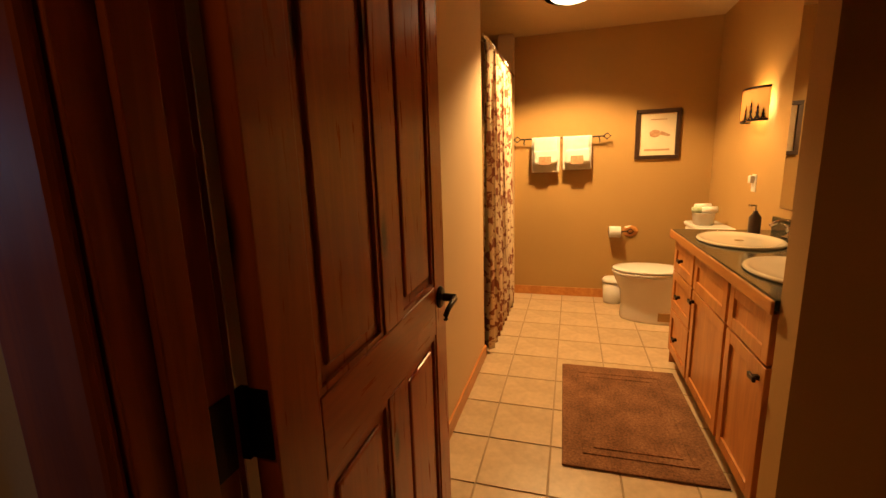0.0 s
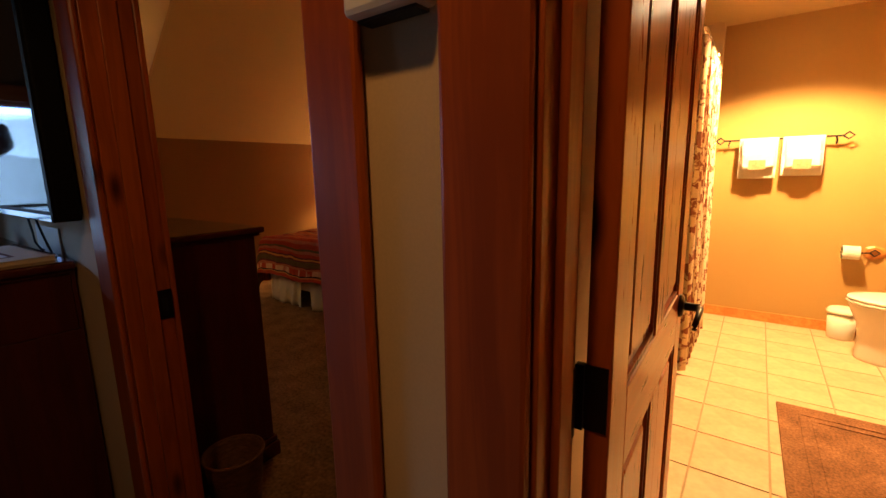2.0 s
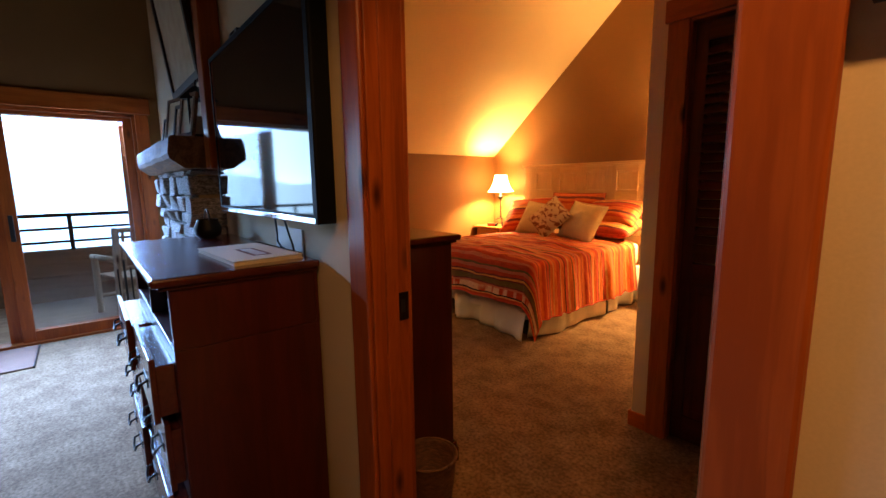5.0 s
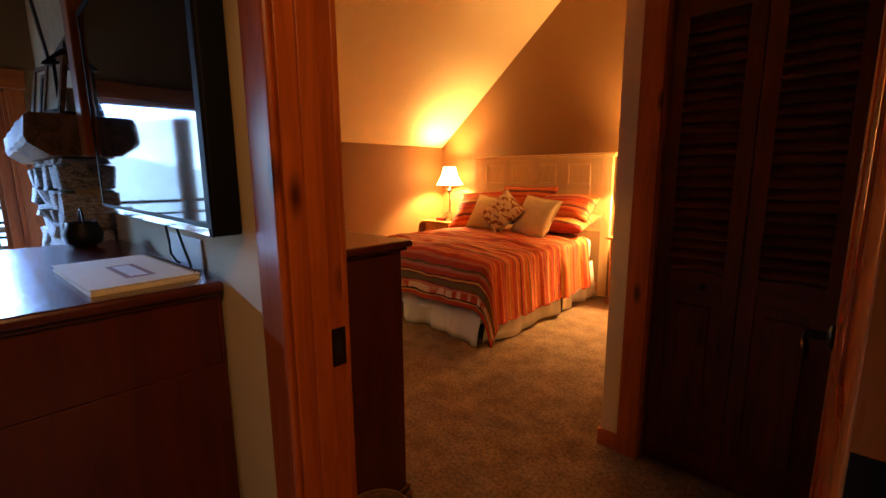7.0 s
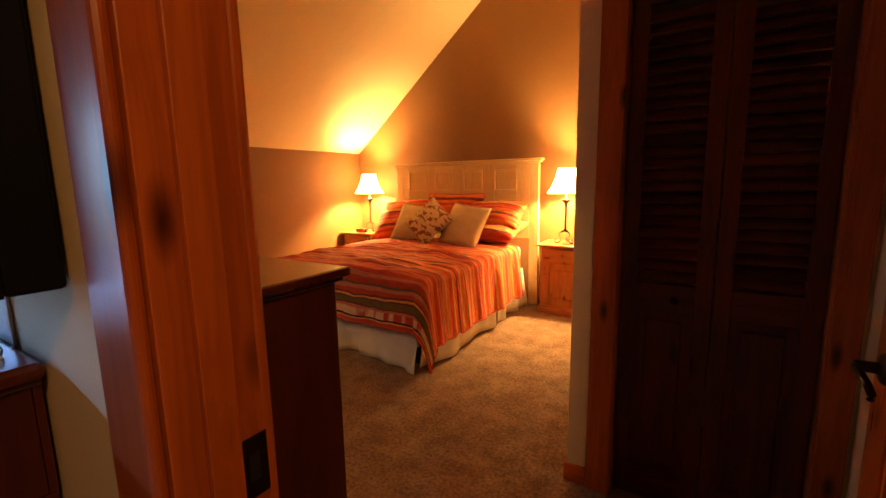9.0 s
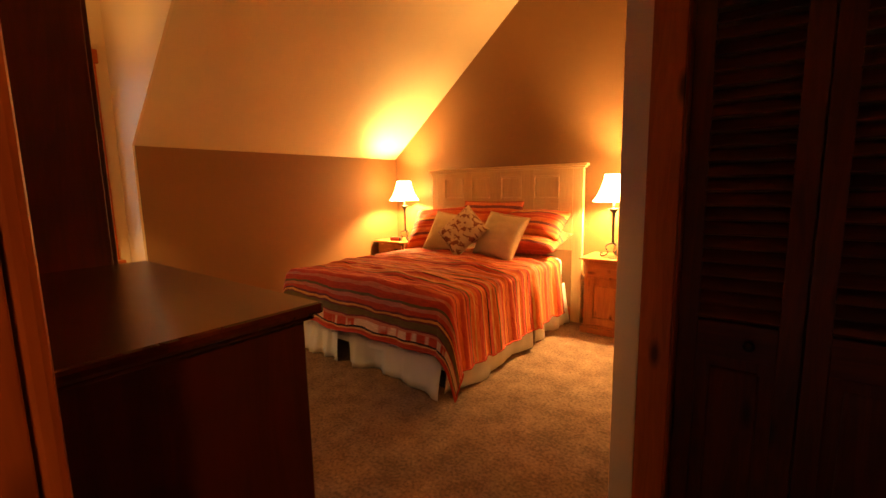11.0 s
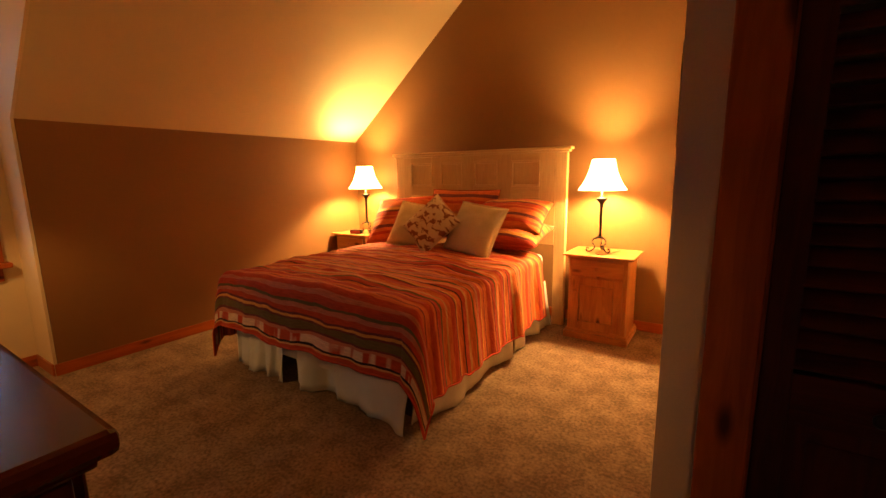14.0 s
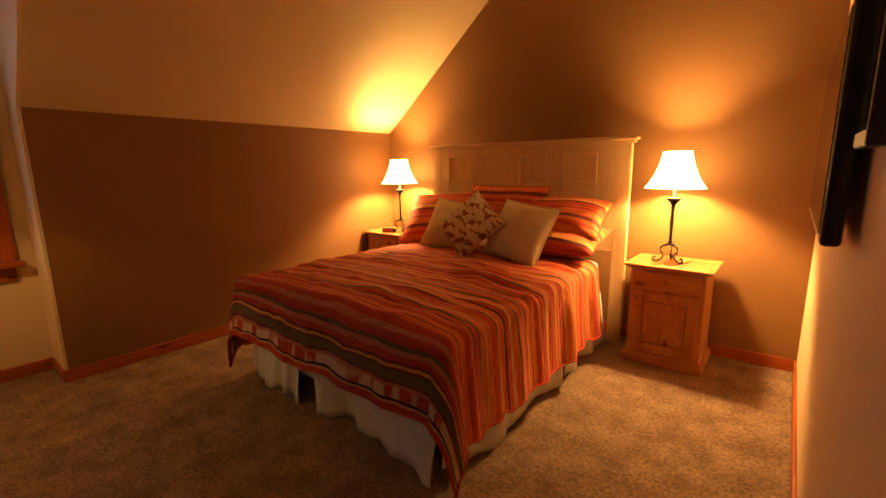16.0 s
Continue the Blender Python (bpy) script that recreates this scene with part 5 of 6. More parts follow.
cand = thing("lantern", pose(-1.72, -0.09, 1.601), "dark metal lantern on the end of the mantel", "lantern")
part("base", box(-0.06, 0.06, -0.06, 0.06, 0, 0.02, 0.004), IRON, cand)
for sx in (-1, 1):
    for sy in (-1, 1):
        part("post", box(sx * 0.05 - 0.006, sx * 0.05 + 0.006, sy * 0.05 - 0.006, sy * 0.05 + 0.006, 0.0205, 0.21), IRON, cand)
part("roof", lathe([(0.085, 0.2105), (0.08, 0.222), (0.03, 0.27), (0.012, 0.285)], 4), IRON, cand)
part("ring", tube([(0.018 * math.cos(a), 0, 0.30 + 0.018 * math.sin(a)) for a in (i * math.pi / 8 for i in range(17))], 0.003), IRON, cand)
part("candle", lathe([(0.025, 0.0205), (0.025, 0.12), (0.0, 0.122)], 16), PAPER, cand)
post = thing("timber_post", pose(-1.60, -0.002, 1.605), "stained timber upright beside the fireplace wall", "post", kind="structure")
part("upright", box(0.02, 0.14, -0.10, 0, -0.18, 1.69, 0.008), TRIM, post)
art = thing("framed_picture", pose(-2.35, -0.005, 1.98, 7, 0, 0), "large glazed black-framed picture above the mantel", "picture")
bm = boxes((-0.45, 0.45, -0.03, -0.004, 0, 0.045), (-0.45, 0.45, -0.03, -0.004, 0.955, 1.0), (-0.45, -0.405, -0.03, -0.004, 0.045, 0.955), (0.405, 0.45, -0.03, -0.004, 0.045, 0.955))
part("frame", bm, BLACK_WOOD, art)
part("print", box(-0.405, 0.405, -0.016, -0.004, 0.045, 0.955), PICTURE_GLASS, art)
pot = thing("decor_pot", pose(-1.38, -0.16, 1.066), "small black metal pot on the dresser's far end", "pot")
part("body", lathe([(0.035, 0), (0.06, 0.02), (0.066, 0.055), (0.05, 0.09), (0.052, 0.10), (0.045, 0.10), (0.04, 0.085), (0.0, 0.02)], 20), IRON, pot, smooth=True)
part("handle", tube([(0.055 * math.cos(a), 0, 0.09 + 0.06 * math.sin(a)) for a in (i * math.pi / 10 for i in range(11))], 0.004), IRON, pot, smooth=True)

# sliding door to the deck
sl = thing("window_2", pose(SLIDER_X, 0, 0), "wood-framed sliding glass door, one leaf pushed open", "sliding door", kind="structure")
part("casing", box(0.0005, 0.022, S_Y1 - 0.004, S_Y1 + 0.10, 0, S_TOP + 0.002, 0.004), TRIM, sl)
part("head_casing", box(0.0005, 0.026, S_Y0 - 0.12, S_Y1 + 0.12, S_TOP + 0.004, S_TOP + 0.145, 0.005), TRIM_Y, sl)
part("casing", box(0.0005, 0.022, S_Y0 - 0.10, S_Y0 + 0.004, 0, S_TOP + 0.002, 0.004), TRIM, sl)
part("threshold", box(-0.15, 0.0, S_Y0, S_Y1, 0.0005, 0.022, 0.004), TRIM_Y, sl)
part("head_jamb", box(-0.15, 0.0, S_Y0, S_Y1, S_TOP - 0.03, S_TOP, 0.003), TRIM_Y, sl)
for y0, y1 in ((S_Y1 - 0.03, S_Y1), (S_Y0, S_Y0 + 0.03)):
    part("jamb", box(-0.15, 0.0, y0, y1, 0.022, S_TOP - 0.03, 0.003), TRIM, sl)
for k, (y0, y1, x) in enumerate(((-1.16, S_Y1 - 0.03, -0.05), (-1.24, S_Y1 - 0.06, -0.105))):
    leaf = part("leaf", boxes((x - 0.022, x + 0.022, y0, y0 + 0.085, 0.025, S_TOP - 0.032, 0.003), (x - 0.022, x + 0.022, y1 - 0.07, y1, 0.025, S_TOP - 0.032, 0.003),
                              (x - 0.021, x + 0.021, y0 + 0.085, y1 - 0.07, 0.025, 0.115, 0.003), (x - 0.021, x + 0.021, y0 + 0.085, y1 - 0.07, S_TOP - 0.062, S_TOP - 0.032, 0.003)), TRIM, sl)
    g = part("pane", box(x - 0.003, x + 0.003, y0 + 0.08, y1 - 0.065, 0.11, S_TOP - 0.058), TINTED, leaf)
    g.visible_shadow = False
part("handle", boxes((-0.027, 0.0, -1.13, -1.10, 0.90, 1.12, 0.004)), BLACK_PLASTIC, sl, "black pull handle")
mat_ob = thing("door_mat", pose(-3.55, -1.30, 0.0), "dark woven mat on carpet by the sliding door", "mat")
part("mat", box(-0.30, 0.30, -0.24, 0.24, 0.001, 0.014, 0.004), MAT_FIBRE, mat_ob)
part("edging", boxes((-0.305, 0.305, -0.25, -0.2405, 0.001, 0.016), (-0.305, 0.305, 0.2405, 0.25, 0.001, 0.016)), BLACK_PLASTIC, mat_ob)
bag = thing("fireplace_tools", pose(-3.62, -0.42, 0), "dark iron fireplace tools standing on the carpet", "tools")
part("base", lathe([(0.11, 0), (0.11, 0.015), (0.03, 0.03)], 18), IRON, bag)
for k in range(3):
    part("tool", tube([(0.05 * math.cos(k * 2.1), 0.05 * math.sin(k * 2.1), 0.03), (0.055 * math.cos(k * 2.1), 0.055 * math.sin(k * 2.1), 0.62)], 0.007), IRON, bag)
part("pole", tube([(0, 0, 0.03), (0, 0, 0.70)], 0.009), IRON, bag)

# deck, rail and chair outside
deck = setting("deck", box(-6.0, SLIDER_X - 0.15, -5.0, 1.2, -0.10, -0.052), DECK_WOOD, "weathered wooden deck boards outside", "deck")
board = finish(box(-0.068, 0.068, -3.1, 3.1, 0, 0.03, 0.003))
board.materials.append(DECK_WOOD)
for k in range(13):
    o = new("plank", board)
    o.parent = deck
    o.matrix_local = pose(-4.13 - 0.142 * k, -1.9, -0.051)
setting("wall_parapet", box(-5.95, -5.86, -5.0, 1.2, -0.05, 0.60), SIDING, "boarded parapet at the deck edge", "parapet")
par = bpy.data.objects["wall_parapet"]
clap = finish(box(-0.012, 0.012, -3.1, 3.1, 0, 0.150, 0.003))
clap.materials.append(SIDING)
for k in range(4):
    o = new("board", clap)
    o.parent = par
    o.matrix_local = pose(-5.845, -1.9, -0.02 + 0.155 * k, 0, -3, 0)
rail = thing("deck_railing", pose(-5.85, -1.9, 0.60), "dark metal deck railing above the parapet", "railing")
for zz in (0.10, 0.26, 0.42):
    part("bar", tube([(0, -3.1, zz), (0, 3.1, zz)], 0.016 if zz < 0.4 else 0.022), IRON, rail)
for k in range(5):
    part("post", box(-0.022, 0.022, -3.0 + 1.37 * k - 0.022, -3.0 + 1.37 * k + 0.022, 0.001, 0.43), IRON, rail)
# emissive sheets: the overcast sky's brightness and the hill's haze put in as glow
mist = glowing("glowing_mist", (0.44, 0.70, 1.0), 9.0, (0.6, 0.65, 0.68))
setting("backdrop", prism([(-90, -7), (90, -7), (90, 26), (-90, 26)], -62, -61, "X"), mist, "glowing sheet for the bright white mist beyond the deck", "backdrop")
hill = setting("backdrop", prism([(-60, -7), (-60, 1), (-38, 3.0), (-22, 1.5), (-8, 4.2), (6, 5.2), (18, 3.0), (34, 4.4), (60, 1), (60, -7)], -58, -57.5, "X"), glowing("haze_glow_hill", (0.42, 0.68, 1.0), 6.0, (0.5, 0.55, 0.58)), "far hillside, its pale haze put in as glow", "backdrop")
hall_light = thing("ceiling_light", pose(1.21, -0.64, HALL_TOP), "lit round opal hall ceiling light", "ceiling light")
part("pan", lathe([(0.13, -0.018), (0.135, -0.010), (0.135, -0.0005)], 28), CHROME, hall_light)
hd = bmesh.new()
lathe_open(hd, [(0.125, -0.0185), (0.115, -0.022), (0.085, -0.026), (0.04, -0.028), (0.003, -0.029)])
part("diffuser", hd, DIFFUSER, hall_light, "glowing opal dome", smooth=True)
chair = thing("deck_chair", pose(-4.75, -0.30, -0.02, 0, 0, -70), "pale peeled-log chair standing on the deck", "chair")
for sx in (-1, 1):
    part("leg", tube([(sx * 0.25, -0.22, 0), (sx * 0.25, -0.22, 0.60)], 0.032, 10), LOG, chair, smooth=True)
    part("leg", tube([(sx * 0.25, 0.24, 0), (sx * 0.24, 0.30, 0.95)], 0.032, 10), LOG, chair, smooth=True)
    part("arm", tube([(sx * 0.25, -0.27, 0.62), (sx * 0.25, 0.27, 0.62)], 0.030, 10), LOG, chair, smooth=True)
part("seat", boxes(*[(-0.22, 0.22, -0.24 + 0.088 * k, -0.165 + 0.088 * k, 0.40, 0.425) for k in range(6)]), LOG, chair)
for zz in (0.36, 0.18):
    part("stretcher", tube([(-0.25, -0.22, zz), (0.25, -0.22, zz)], 0.022, 8), LOG, chair)
for zz in (0.52, 0.92):
    part("back_rail", tube([(-0.25, 0.275, zz), (0.25, 0.275, zz)], 0.026, 8), LOG, chair)
for k in range(5):
    part("spindle", tube([(-0.17 + 0.085 * k, 0.272, 0.52), (-0.17 + 0.085 * k, 0.285, 0.92)], 0.016, 8), LOG, chair)

# ---------------------------------------------------------------- bathroom
vanity = thing("vanity", pose(2.28, 1.26, 0), "honey maple vanity cabinet with dark pulls", "vanity")
VL = 1.43
part("carcass", box(0.012, 0.515, 0, VL, 0.10, 0.845), VANITY_WOOD, vanity)
part("toe_kick", box(0.055, 0.455, 0, VL, 0, 0.0995), BLACK_WOOD, vanity, "dark recessed toe kick")
part("side_skin", box(0.0, 0.456, VL + 0.0005, VL + 0.012, 0.0, 0.845), VANITY_WOOD, vanity)
part("face_frame", boxes((0.0, 0.0115, 0, 0.04, 0.10, 0.845), (0.0, 0.0115, 0.40, 0.45, 0.10, 0.845), (0.0, 0.0115, 0.93, 0.98, 0.10, 0.845), (0.0, 0.0115, VL - 0.04, VL, 0.10, 0.845),
                         (0.0005, 0.0115, 0.04, VL - 0.04, 0.10, 0.13), (0.0005, 0.0115, 0.04, VL - 0.04, 0.81, 0.845), (0.0005, 0.0115, 0.04, VL - 0.04, 0.62, 0.655)), VANITY_WOOD, vanity)


def shaker(name, y0, y1, z0, z1, pull):
    st = 0.05
    bm = boxes((-0.020, -0.0005, y0, y0 + st, z0, z1, 0.002), (-0.020, -0.0005, y1 - st, y1, z0, z1, 0.002), (-0.0195, -0.0005, y0 + st, y1 - st, z0, z0 + st, 0.002), (-0.0195, -0.0005, y0 + st, y1 - st, z1 - st, z1, 0.002))
    d = part(name, bm, VANITY_WOOD, vanity)
    part("panel", box(-0.010, -0.001, y0 + st, y1 - st, z0 + st, z1 - st), VANITY_WOOD, d)
    if pull:
        part("pull", boxes((-0.036, -0.0205, pull[0] - 0.008, pull[0] + 0.008, pull[1] - 0.008, pull[1] + 0.008), (-0.048, -0.0365, pull[0] - 0.026, pull[0] + 0.026, pull[1] - 0.010, pull[1] + 0.010, 0.003)), BRONZE, d, "dark bronze pull")
    return d


for y0, y1, py in ((0.03, 0.41, 0.07), (0.44, 0.94, 0.48)):
    shaker("door", y0, y1, 0.115, 0.635, (py if y0 < 0.4 else 0.90, 0.585))
for y0, y1 in ((0.03, 0.41), (0.44, 0.94)):
    shaker("false_drawer", y0, y1, 0.645, 0.825, None)
for z0, z1 in ((0.645, 0.825), (0.40, 0.635), (0.115, 0.39)):
    shaker("drawer", 0.97, 1.40, z0, z1, (1.19, (z0 + z1) / 2))

counter = thing("countertop", pose(2.25, 1.25, 0.8455), "dark speckled stone vanity countertop", "countertop")
SINKS = ((0.235, 1.06), (0.235, 0.37))


def counter_top():
    bm = bmesh.new()
    add_box(bm, 0, 0.548, 0, VL + 0.04, 0, 0.038, 0.005)
    return bm


part("slab", counter_top(), GRANITE, counter)
part("front_edge", box(-0.012, -0.0005, 0.0, VL + 0.045, -0.012, 0.034, 0.004), VANITY_WOOD_Y, counter, "honey wood front edge")
part("backsplash", box(0.528, 0.5485, 0, VL + 0.04, 0.0385, 0.12, 0.003), GRANITE, counter)
for i, (sx, sy) in enumerate(SINKS):
    s = thing("sink", pose(2.25 + sx, 1.25 + sy, 0.884), "oval bisque drop-in sink set in dark countertop", "sink", "pair of vanity sinks")
    part("bowl", lathe([(1.0, 0.0), (1.02, 0.006), (0.99, 0.013), (0.93, 0.014), (0.88, 0.009), (0.80, 0.004), (0.55, 0.0025), (0.12, 0.0015), (0.0, 0.001)], 44, sx=0.19, sy=0.255), BISQUE, s, smooth=True)
    part("drain", lathe([(0.022, 0.0018), (0.022, 0.004), (0.006, 0.005)], 16), CHROME, s)
    f = thing("faucet", pose(2.25 + 0.475, 1.25 + sy, 0.8845), "chrome two-handle faucet behind the sink", "faucet", "vanity faucets")
    part("base", box(-0.025, 0.025, -0.085, 0.085, 0, 0.018, 0.006), CHROME, f)
    part("spout", tube([(0, 0, 0.018), (0, 0, 0.07), (-0.02, 0, 0.10), (-0.07, 0, 0.105), (-0.11, 0, 0.085)], 0.012, 12, taper=0.8), CHROME, f, smooth=True)
    for sgn in (-1, 1):
        h = part("handle", lathe([(0.018, 0.0185), (0.014, 0.05), (0.017, 0.055), (0.010, 0.066)], 16, at=(0, sgn * 0.06, 0)), CHROME, f, smooth=True)
        part("lever", tube([(0, sgn * 0.06, 0.066), (-0.01, sgn * 0.085, 0.075), (-0.012, sgn * 0.115, 0.078)], 0.006), CHROME, h, smooth=True)
tub = thing("tissue_basket", pose(2.63, 3.53, 0.80), "white tub holding rolled green and white cloths", "container")
part("tub", lathe([(0.062, 0), (0.072, 0.01), (0.078, 0.09), (0.082, 0.095), (0.074, 0.095), (0.068, 0.02), (0.0, 0.015)], 24), WHITE_PLASTIC, tub, smooth=True)
for k, (dx, dy, mt) in enumerate(((-0.03, -0.02, GREEN_PRINT), (0.03, -0.025, TOWEL), (0.0, 0.03, GREEN_PRINT), (-0.01, -0.005, TOWEL))):
    part("rolled_cloth", tube([(dx - 0.055, dy, 0.115 + 0.022 * (k // 3)), (dx + 0.055, dy + 0.01, 0.118 + 0.022 * (k // 3))], 0.026, 14), mt, tub, smooth=True)
soap = thing("soap_bottle", pose(2.62, 2.52, 0.884), "dark soap bottle beside the sink", "bottle")
part("body", lathe([(0.028, 0), (0.030, 0.01), (0.030, 0.10), (0.012, 0.125), (0.012, 0.135)], 18), BLACK_WOOD, soap, smooth=True)
part("pump", tube([(0, 0, 0.135), (0, 0, 0.165), (-0.035, 0, 0.165)], 0.006), CHROME, soap)

mirror = thing("mirror", pose(BATH_RIGHT, 1.26, 1.02), "large frameless vanity mirror on tan wall", "mirror")
part("glass", box(-0.008, -0.0025, 0, 1.42, 0, 1.15, 0.001), MIRROR, mirror)
sc = thing("wall_sconce", pose(BATH_RIGHT, 3.08, 1.585), "lit amber mica wall sconce with iron bands", "sconce")
part("back_plate", box(-0.02, -0.0005, -0.06, 0.06, -0.02, 0.10, 0.004), IRON, sc)


def half_drum(r0, z0, z1):
    bm = bmesh.new()
    rows = []
    for k in range(17):
        a = math.pi / 2 + math.pi * k / 16
        rows.append((bm.verts.new((r0 * math.cos(a) * 0.85 - 0.02, 1.3 * r0 * math.sin(a), z0)), bm.verts.new((r0 * math.cos(a) * 0.85 - 0.02, 1.3 * r0 * math.sin(a), z1))))
    for a, b in zip(rows, rows[1:]):
        bm.faces.new((a[0], b[0], b[1], a[1]))
    return bm


thicken(part("shade", half_drum(0.11, -0.045, 0.145), MICA, sc, "amber mica shade, lit", smooth=True), 0.003)
thicken(part("band", half_drum(0.1135, -0.055, -0.040), IRON, sc), 0.004)
thicken(part("band", half_drum(0.1135, 0.140, 0.155), IRON, sc), 0.004)
for ang, tall in ((200, 0.075), (217, 0.105), (236, 0.085), (252, 0.060)):
    c, q = math.cos(radians(ang)), math.sin(radians(ang))
    at = Vector((0.118 * 0.85 * c - 0.02, 1.3 * 0.118 * q, -0.04))
    side = Vector((-0.85 * q, 1.3 * c, 0)).normalized() * 0.022
    out = Vector((c, q, 0)) * 0.0015
    bm = bmesh.new()
    for k in range(3):
        w, z = 1 - 0.27 * k, tall * k / 3
        loop = [at + side * w + Vector((0, 0, z)), at - side * w + Vector((0, 0, z)), at + Vector((0, 0, z + tall / 2.2))]
        low, high = [bm.verts.new(p - out) for p in loop], [bm.verts.new(p + out) for p in loop]
        bm.faces.new(low)
        bm.faces.new(high)
        for a in range(3):
            bm.faces.new((low[a], low[(a + 1) % 3], high[(a + 1) % 3], high[a]))
    part("tree_cutout", bm, IRON, sc)
sw = thing("outlet_plate", pose(BATH_RIGHT, 3.10, 1.14), "white outlet with a plugged-in night light", "outlet")
part("plate", box(-0.006, -0.0005, -0.035, 0.035, -0.057, 0.057, 0.002), WHITE_PLASTIC, sw)
part("plug_in", box(-0.035, -0.0065, -0.022, 0.022, 0.0, 0.05, 0.006), WHITE_PLASTIC, sw)

fixture = thing("ceiling_light", pose(1.60, 3.12, BATH_TOP), "lit round flush ceiling downlight", "ceiling light")
part("trim_ring", lathe([(0.19, -0.012), (0.195, -0.006), (0.195, -0.0005), (0.15, -0.0005), (0.155, -0.012), (0.19, -0.012)], 32), WHITE_PLASTIC, fixture)
part("lens", lathe([(0.03, -0.052), (0.09, -0.045), (0.13, -0.03), (0.148, -0.012), (0.148, -0.002)], 28), BATH_LENS, fixture, "glowing round lens")

# toilet: faces the curtain, tank on the vanity wall
toilet = thing("toilet", pose(2.745, 3.53, 0), "white porcelain toilet with closed lid", "toilet")


def oval(z, front, half, back=-0.20, n=36):
    pts = []
    for k in range(n):
        a = 2 * math.pi * k / n
        c, s = math.cos(a), math.sin(a)
        cx = (back + front) / 2
        rx = abs(front - back) / 2
        pts.append(Vector((cx + rx * c, half * s * (1 - 0.12 * max(0, c)), z)))
    return pts


def loft(rings):
    bm = bmesh.new()
    rows = [[bm.verts.new(p) for p in ring] for ring in rings]
    for a, b in zip(rows, rows[1:]):
        for i in range(len(a)):
            j = (i + 1) % len(a)
            bm.faces.new((a[i], a[j], b[j], b[i]))
    bm.faces.new(rows[0])
    bm.faces.new(rows[-1])
    return bm


part("bowl", loft([oval(0, -0.685, 0.158, -0.08), oval(0.02, -0.69, 0.160, -0.08), oval(0.14, -0.685, 0.152, -0.10), oval(0.25, -0.70, 0.162, -0.14), oval(0.33, -0.735, 0.182, -0.18), oval(0.385, -0.755, 0.190, -0.20), oval(0.395, -0.75, 0.187, -0.20)]), PORCELAIN, toilet, smooth=True)
# no real opening: a tan block gives the trapway's shade as colour
part("trapway_shade_patch", boxes((-0.42, -0.30, -0.164, -0.150, 0.03, 0.10, 0.004)), BATH_TAN, toilet, "tan patch painted for the shade in the side opening")
part("seat", loft([oval(0.3975, -0.76, 0.192, -0.21), oval(0.404, -0.77, 0.197, -0.205), oval(0.413, -0.76, 0.192, -0.21)]), PORCELAIN, toilet, smooth=True)
part("lid", loft([oval(0.4185, -0.755, 0.189, -0.20), oval(0.424, -0.767, 0.195, -0.195), oval(0.436, -0.76, 0.192, -0.20), oval(0.441, -0.71, 0.155, -0.23)]), PORCELAIN, toilet, smooth=True)
part("tank", box(-0.19, 0.045, -0.22, 0.22, 0.38, 0.765, 0.02), PORCELAIN, toilet)
part("tank_lid", box(-0.20, 0.05, -0.23, 0.23, 0.7655, 0.80, 0.012), PORCELAIN, toilet)
part("flush_lever", tube([(-0.19, -0.17, 0.66), (-0.205, -0.17, 0.66), (-0.21, -0.10, 0.655)], 0.007), CHROME, toilet)
bin_ = thing("waste_bin", pose(2.03, 3.93, 0), "small cream plastic waste bin beside the toilet", "bin")
part("body", lathe([(0.075, 0), (0.08, 0.01), (0.092, 0.20), (0.088, 0.20), (0.076, 0.012), (0.0, 0.01)], 24), WHITE_PLASTIC, bin_, smooth=True)
part("lid", lathe([(0.098, 0.2005), (0.10, 0.212), (0.085, 0.235), (0.0, 0.245)], 24), WHITE_PLASTIC, bin_, smooth=True)

# wall fittings on the end wall
WALL = BATH_Y


def diamond(x, z, r):
    return [(x - r * 1.2, z), (x, z + r), (x + r * 1.2, z), (x, z - r), (x - r * 1.2, z)]


bar = thing("towel_bar", pose(1.53, WALL, 1.53), "black wrought iron towel bar with diamond ends", "towel bar")
part("bar", tube([(-0.375, -0.075, 0), (0.375, -0.075, 0)], 0.007), IRON, bar)
for s in (-1, 1):
    part("finial", tube([(x, -0.075, z) for x, z in diamond(s * 0.40, 0, 0.026)], 0.007), IRON, bar)
    part("arm", tube([(s * 0.33, -0.075, 0), (s * 0.34, -0.07, -0.035), (s * 0.34, -0.03, -0.05), (s * 0.34, -0.002, -0.05)], 0.006), IRON, bar)


def puffy(x0, x1, y0, y1, z0, z1, bevel, seed):
    """Soft folded cloth: a rounded slab with a rumpled surface."""
    bm = box(x0, x1, y0, y1, z0, z1, bevel)
    bmesh.ops.subdivide_edges(bm, edges=[e for e in bm.edges if e.calc_length() > 0.04], cuts=7, use_grid_fill=True)
    for v in bm.verts:
        p = v.co * 16
        v.co += Vector((0.010 * smooth_noise(p.z, p.y, seed), 0.007 * smooth_noise(p.x * 1.3, p.z, seed + 3), 0.012 * smooth_noise(p.x, p.y, seed + 7)))
    return bm


